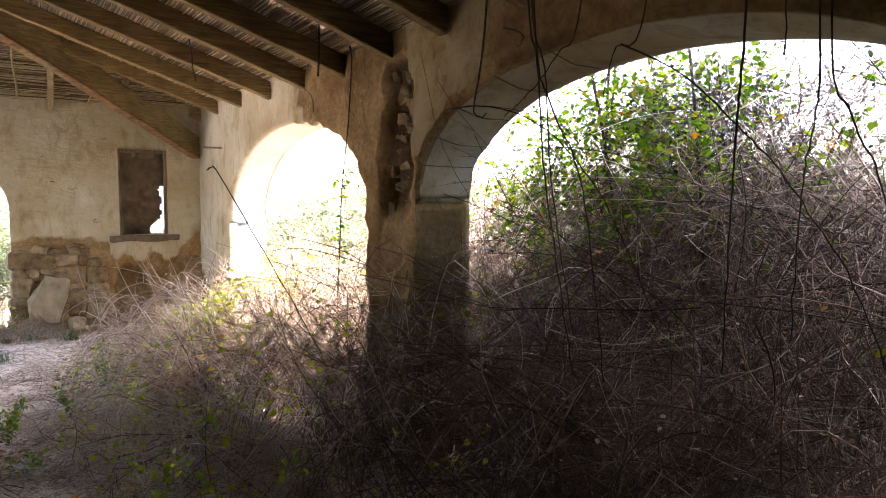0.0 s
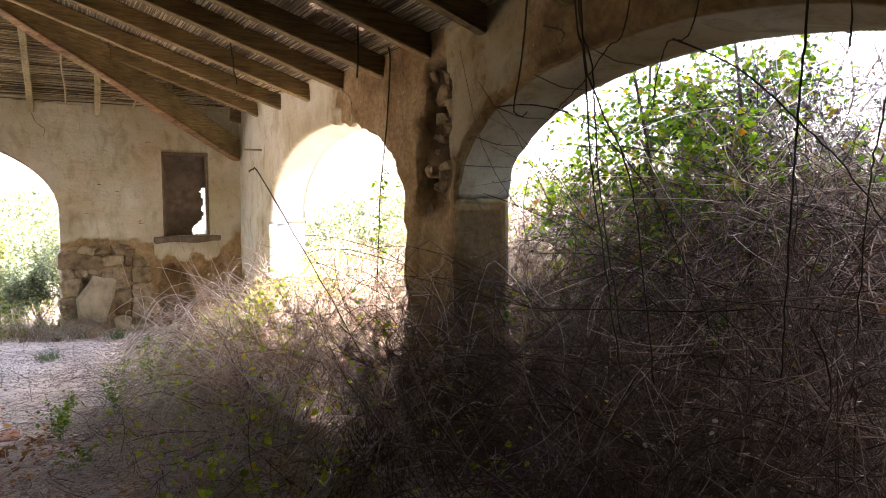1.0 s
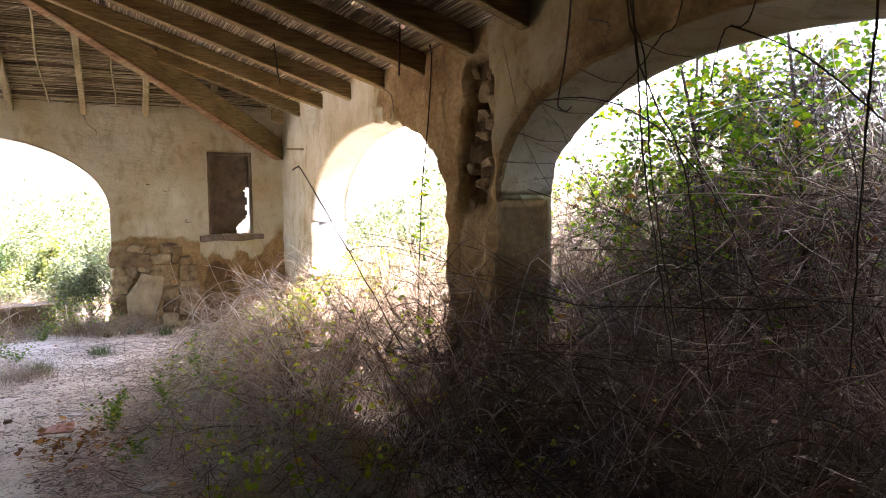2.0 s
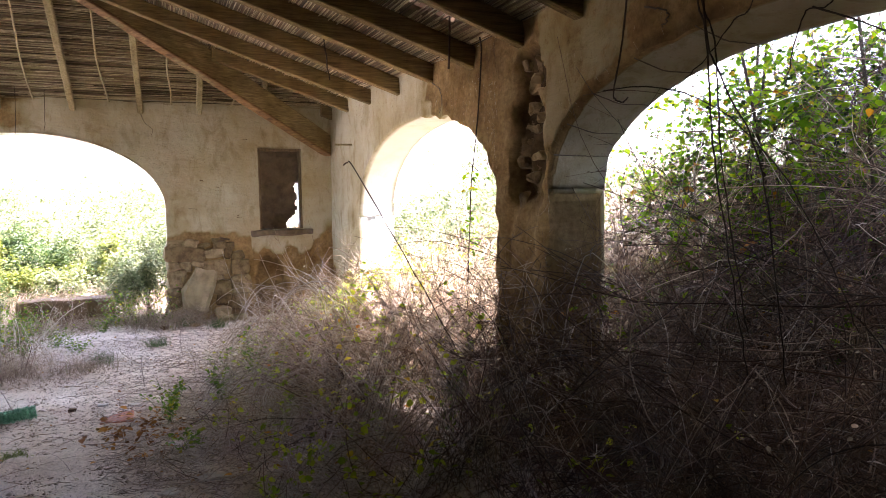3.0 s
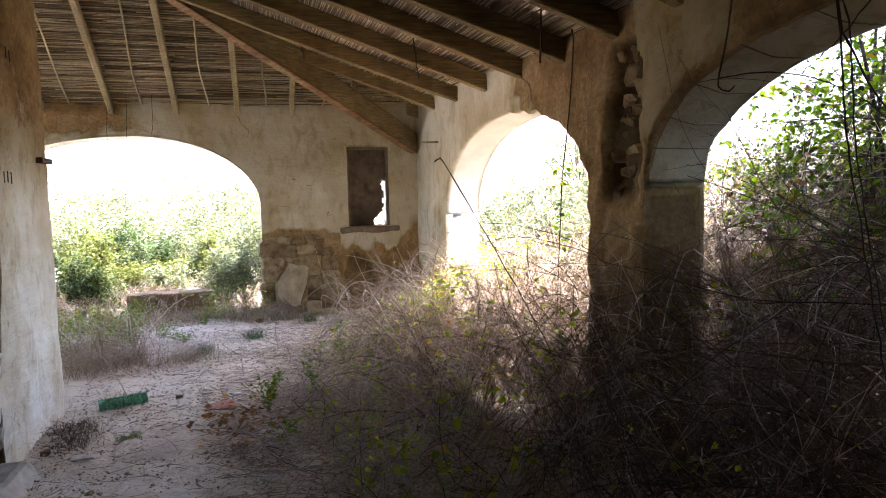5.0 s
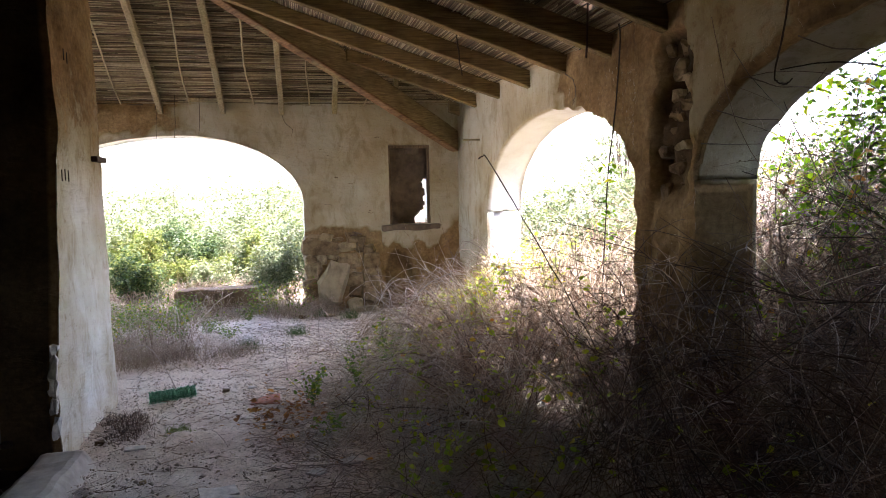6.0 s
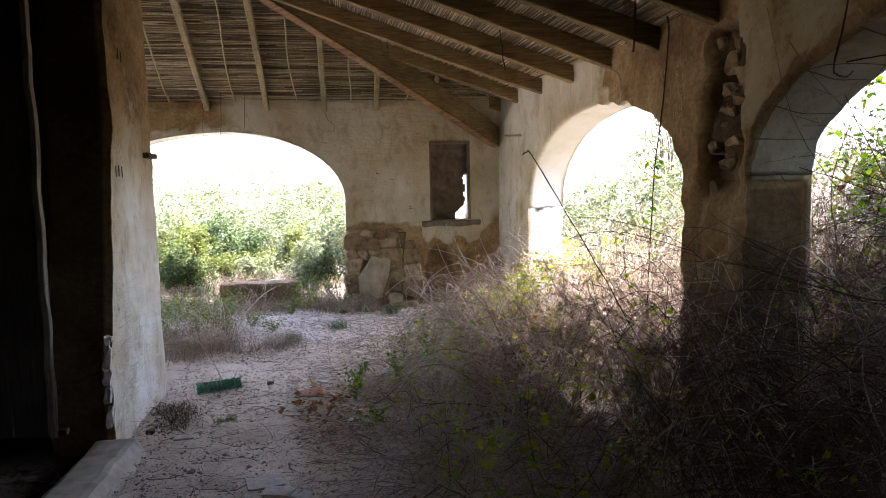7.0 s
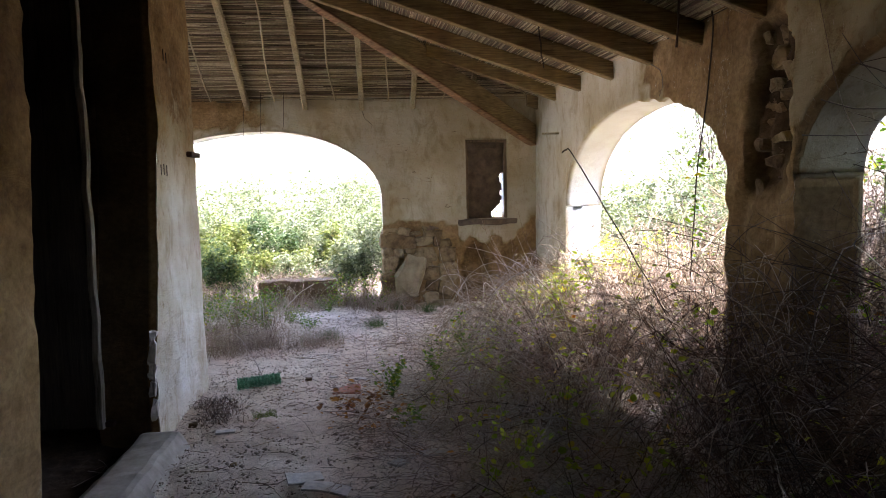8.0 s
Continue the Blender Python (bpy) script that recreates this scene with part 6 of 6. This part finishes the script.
for x, y, n, h, s in ((-2.05, 7.0, 620, 0.36, 0.13), (-1.75, 7.2, 330, 0.27, 0.10), (-1.22, 7.15, 300, 0.23, 0.10), (-2.45, 7.3, 380, 0.32, 0.14), (-1.5, 6.95, 90, 0.14, 0.12),
                      (-2.3, 7.8, 300, 0.26, 0.16), (-0.42, 9.05, 420, 0.34, 0.16), (-0.62, 9.2, 420, 0.38, 0.12), (-0.1, 9.1, 220, 0.22, 0.12), (-1.3, 9.38, 300, 0.26, 0.14), (-1.6, 9.36, 300, 0.24, 0.14), (-1.9, 9.38, 300, 0.26, 0.14), (-2.25, 9.35, 320, 0.3, 0.14), (-2.6, 9.3, 320, 0.3, 0.16), (-0.95, 9.4, 300, 0.3, 0.12)):
    grass_clump(x, y, int(n * 0.75), h * 0.95, s * 1.15, M_GRASS, "clump of dry pale brown grass on the floor", 1.5)
for x, y, n, h, s in ((-1.78, 5.25, 260, 0.10, 0.10), (-1.70, 5.0, 200, 0.08, 0.09)):
    grass_clump(x, y, n, h, s, M_STEM, "flattened heap of dark dry twigs", 1.6)
grass_clump(-1.39, 4.98, 160, 0.05, 0.035, M_FRESH, "small tuft of fresh green grass", 1.2)
for x, y in ((-0.30, 8.95), (-1.1, 7.35), (0.05, 8.7), (-0.62, 7.9)):
    grass_clump(x, y, 140, 0.16, 0.05, M_HERB, "small tuft of fresh green grass", 0.9)


def herb(x, y, n, radius, height, size, label):
    """A low herb: thin stalks with leaves up their length."""
    root = new("herb")
    root.location = (x, y, 0)
    tagged(root, label, "plant", "herbs on the floor")
    a = rng.uniform(0, 2 * np.pi, n)
    t = np.linspace(0, 1, 6)
    tip = np.stack([np.cos(a) * radius * rng.uniform(0.2, 1, n), np.sin(a) * radius * rng.uniform(0.2, 1, n), height * rng.uniform(0.5, 1, n)], 1)
    p = tip[:, None] * np.stack([t, t, t ** 0.7], 1)[None] + rng.normal(size=(n, 6, 3)) * 0.012
    p[..., 2] = np.maximum(p[..., 2], 0)
    v, f = tubes(p, np.full((n, 6), 0.0016), 3)
    tagged(fast_mesh("stalk", v, f, M_HERB, True), kind="stuff").parent = root
    at = np.repeat(p[:, 1:].reshape(-1, 3), 3, 0) + rng.normal(size=(n * 15, 3)) * 0.02
    v, f = leaves(at, rng.uniform(*size, len(at)))
    tagged(fast_mesh("foliage", v, f, M_HERBLEAF, True), kind="stuff").parent = root
    return root


for x, y, n, r, h in ((-2.2, 8.2, 16, 0.3, 0.28), (-1.85, 8.0, 16, 0.28, 0.25), (-1.6, 8.35, 14, 0.26, 0.22), (-2.5, 8.6, 18, 0.3, 0.32), (-2.0, 8.8, 16, 0.3, 0.3), (-1.35, 8.0, 9, 0.2, 0.16), (-1.2, 9.0, 12, 0.25, 0.25), (-0.85, 9.25, 12, 0.25, 0.3)):
    herb(x, y, n, r, h, (0.018, 0.035), "low green weed growing from the earth floor")
for x, y, n, r, h in ((-0.52, 5.25, 12, 0.20, 0.36), (-0.45, 4.6, 5, 0.12, 0.14), (-0.15, 5.6, 8, 0.2, 0.4), (0.15, 6.0, 9, 0.22, 0.5), (1.1, 4.1, 8, 0.18, 0.55)):
    herb(x, y, n, r, h, (0.025, 0.045), "young bramble shoot with green and yellow leaves")

# dead leaves on the floor
n = 230
x, y = rng.normal(-0.70, 0.15, n), rng.normal(5.1, 0.28, n)
x[150:], y[150:] = rng.uniform(-1.6, 0.5, n - 150), rng.uniform(3.4, 9.0, n - 150)
v, f = leaves(np.stack([x, y, rng.uniform(0.015, 0.05, n)], 1), np.where(np.arange(n) < 150, rng.uniform(0.03, 0.06, n), rng.uniform(0.015, 0.035, n)), 1.0, 0.0, 1.3)
tagged(fast_mesh("dead_leaves", v, f, M_DEAD, True), "curled orange-brown dead leaves on the floor", "leaves", kind="stuff")

n = 9000
x, y = rng.uniform(-1.2, 1.0, n), rng.uniform(2.9, 7.5, n)
ok = twig_keep(x, y)
x, y = x[ok], y[ok]
v, f = leaves(np.stack([x, y, rng.uniform(0.008, 0.022, len(x))], 1), rng.uniform(0.012, 0.035, len(x)), 1.6, 0.0, 1.2)
tagged(fast_mesh("leaf_fragments", v, f, M_FLAKE, True), "crumbled pale brown leaves among the twigs", "leaves", kind="stuff")

# clods and grit on the trodden floor
n = 9000
cx, cy = rng.uniform(-2.0, 0.6, n), rng.uniform(3.0, 9.2, n)
cs = rng.uniform(0.003, 0.011, n) * np.where(rng.uniform(size=n) < 0.05, 1.8, 1.0)
octa = np.array([(1, 0, 0), (-1, 0, 0), (0, 1, 0), (0, -1, 0), (0, 0, 0.7), (0, 0, -0.7)])
octf = np.array([(0, 2, 4), (2, 1, 4), (1, 3, 4), (3, 0, 4), (2, 0, 5), (1, 2, 5), (3, 1, 5), (0, 3, 5)])
shape = octa[None] * cs[:, None, None] * rng.uniform(0.6, 1.3, (n, 6, 1))
v = shape + np.stack([cx, cy, 0.004 + cs * 0.3], 1)[:, None]
f = np.arange(n)[:, None, None] * 6 + octf[None]
tagged(fast_mesh("clods", v.reshape(-1, 3), f.reshape(-1, 3), M_CLOD), "small clods and grit on the earth floor", "grit", kind="stuff")
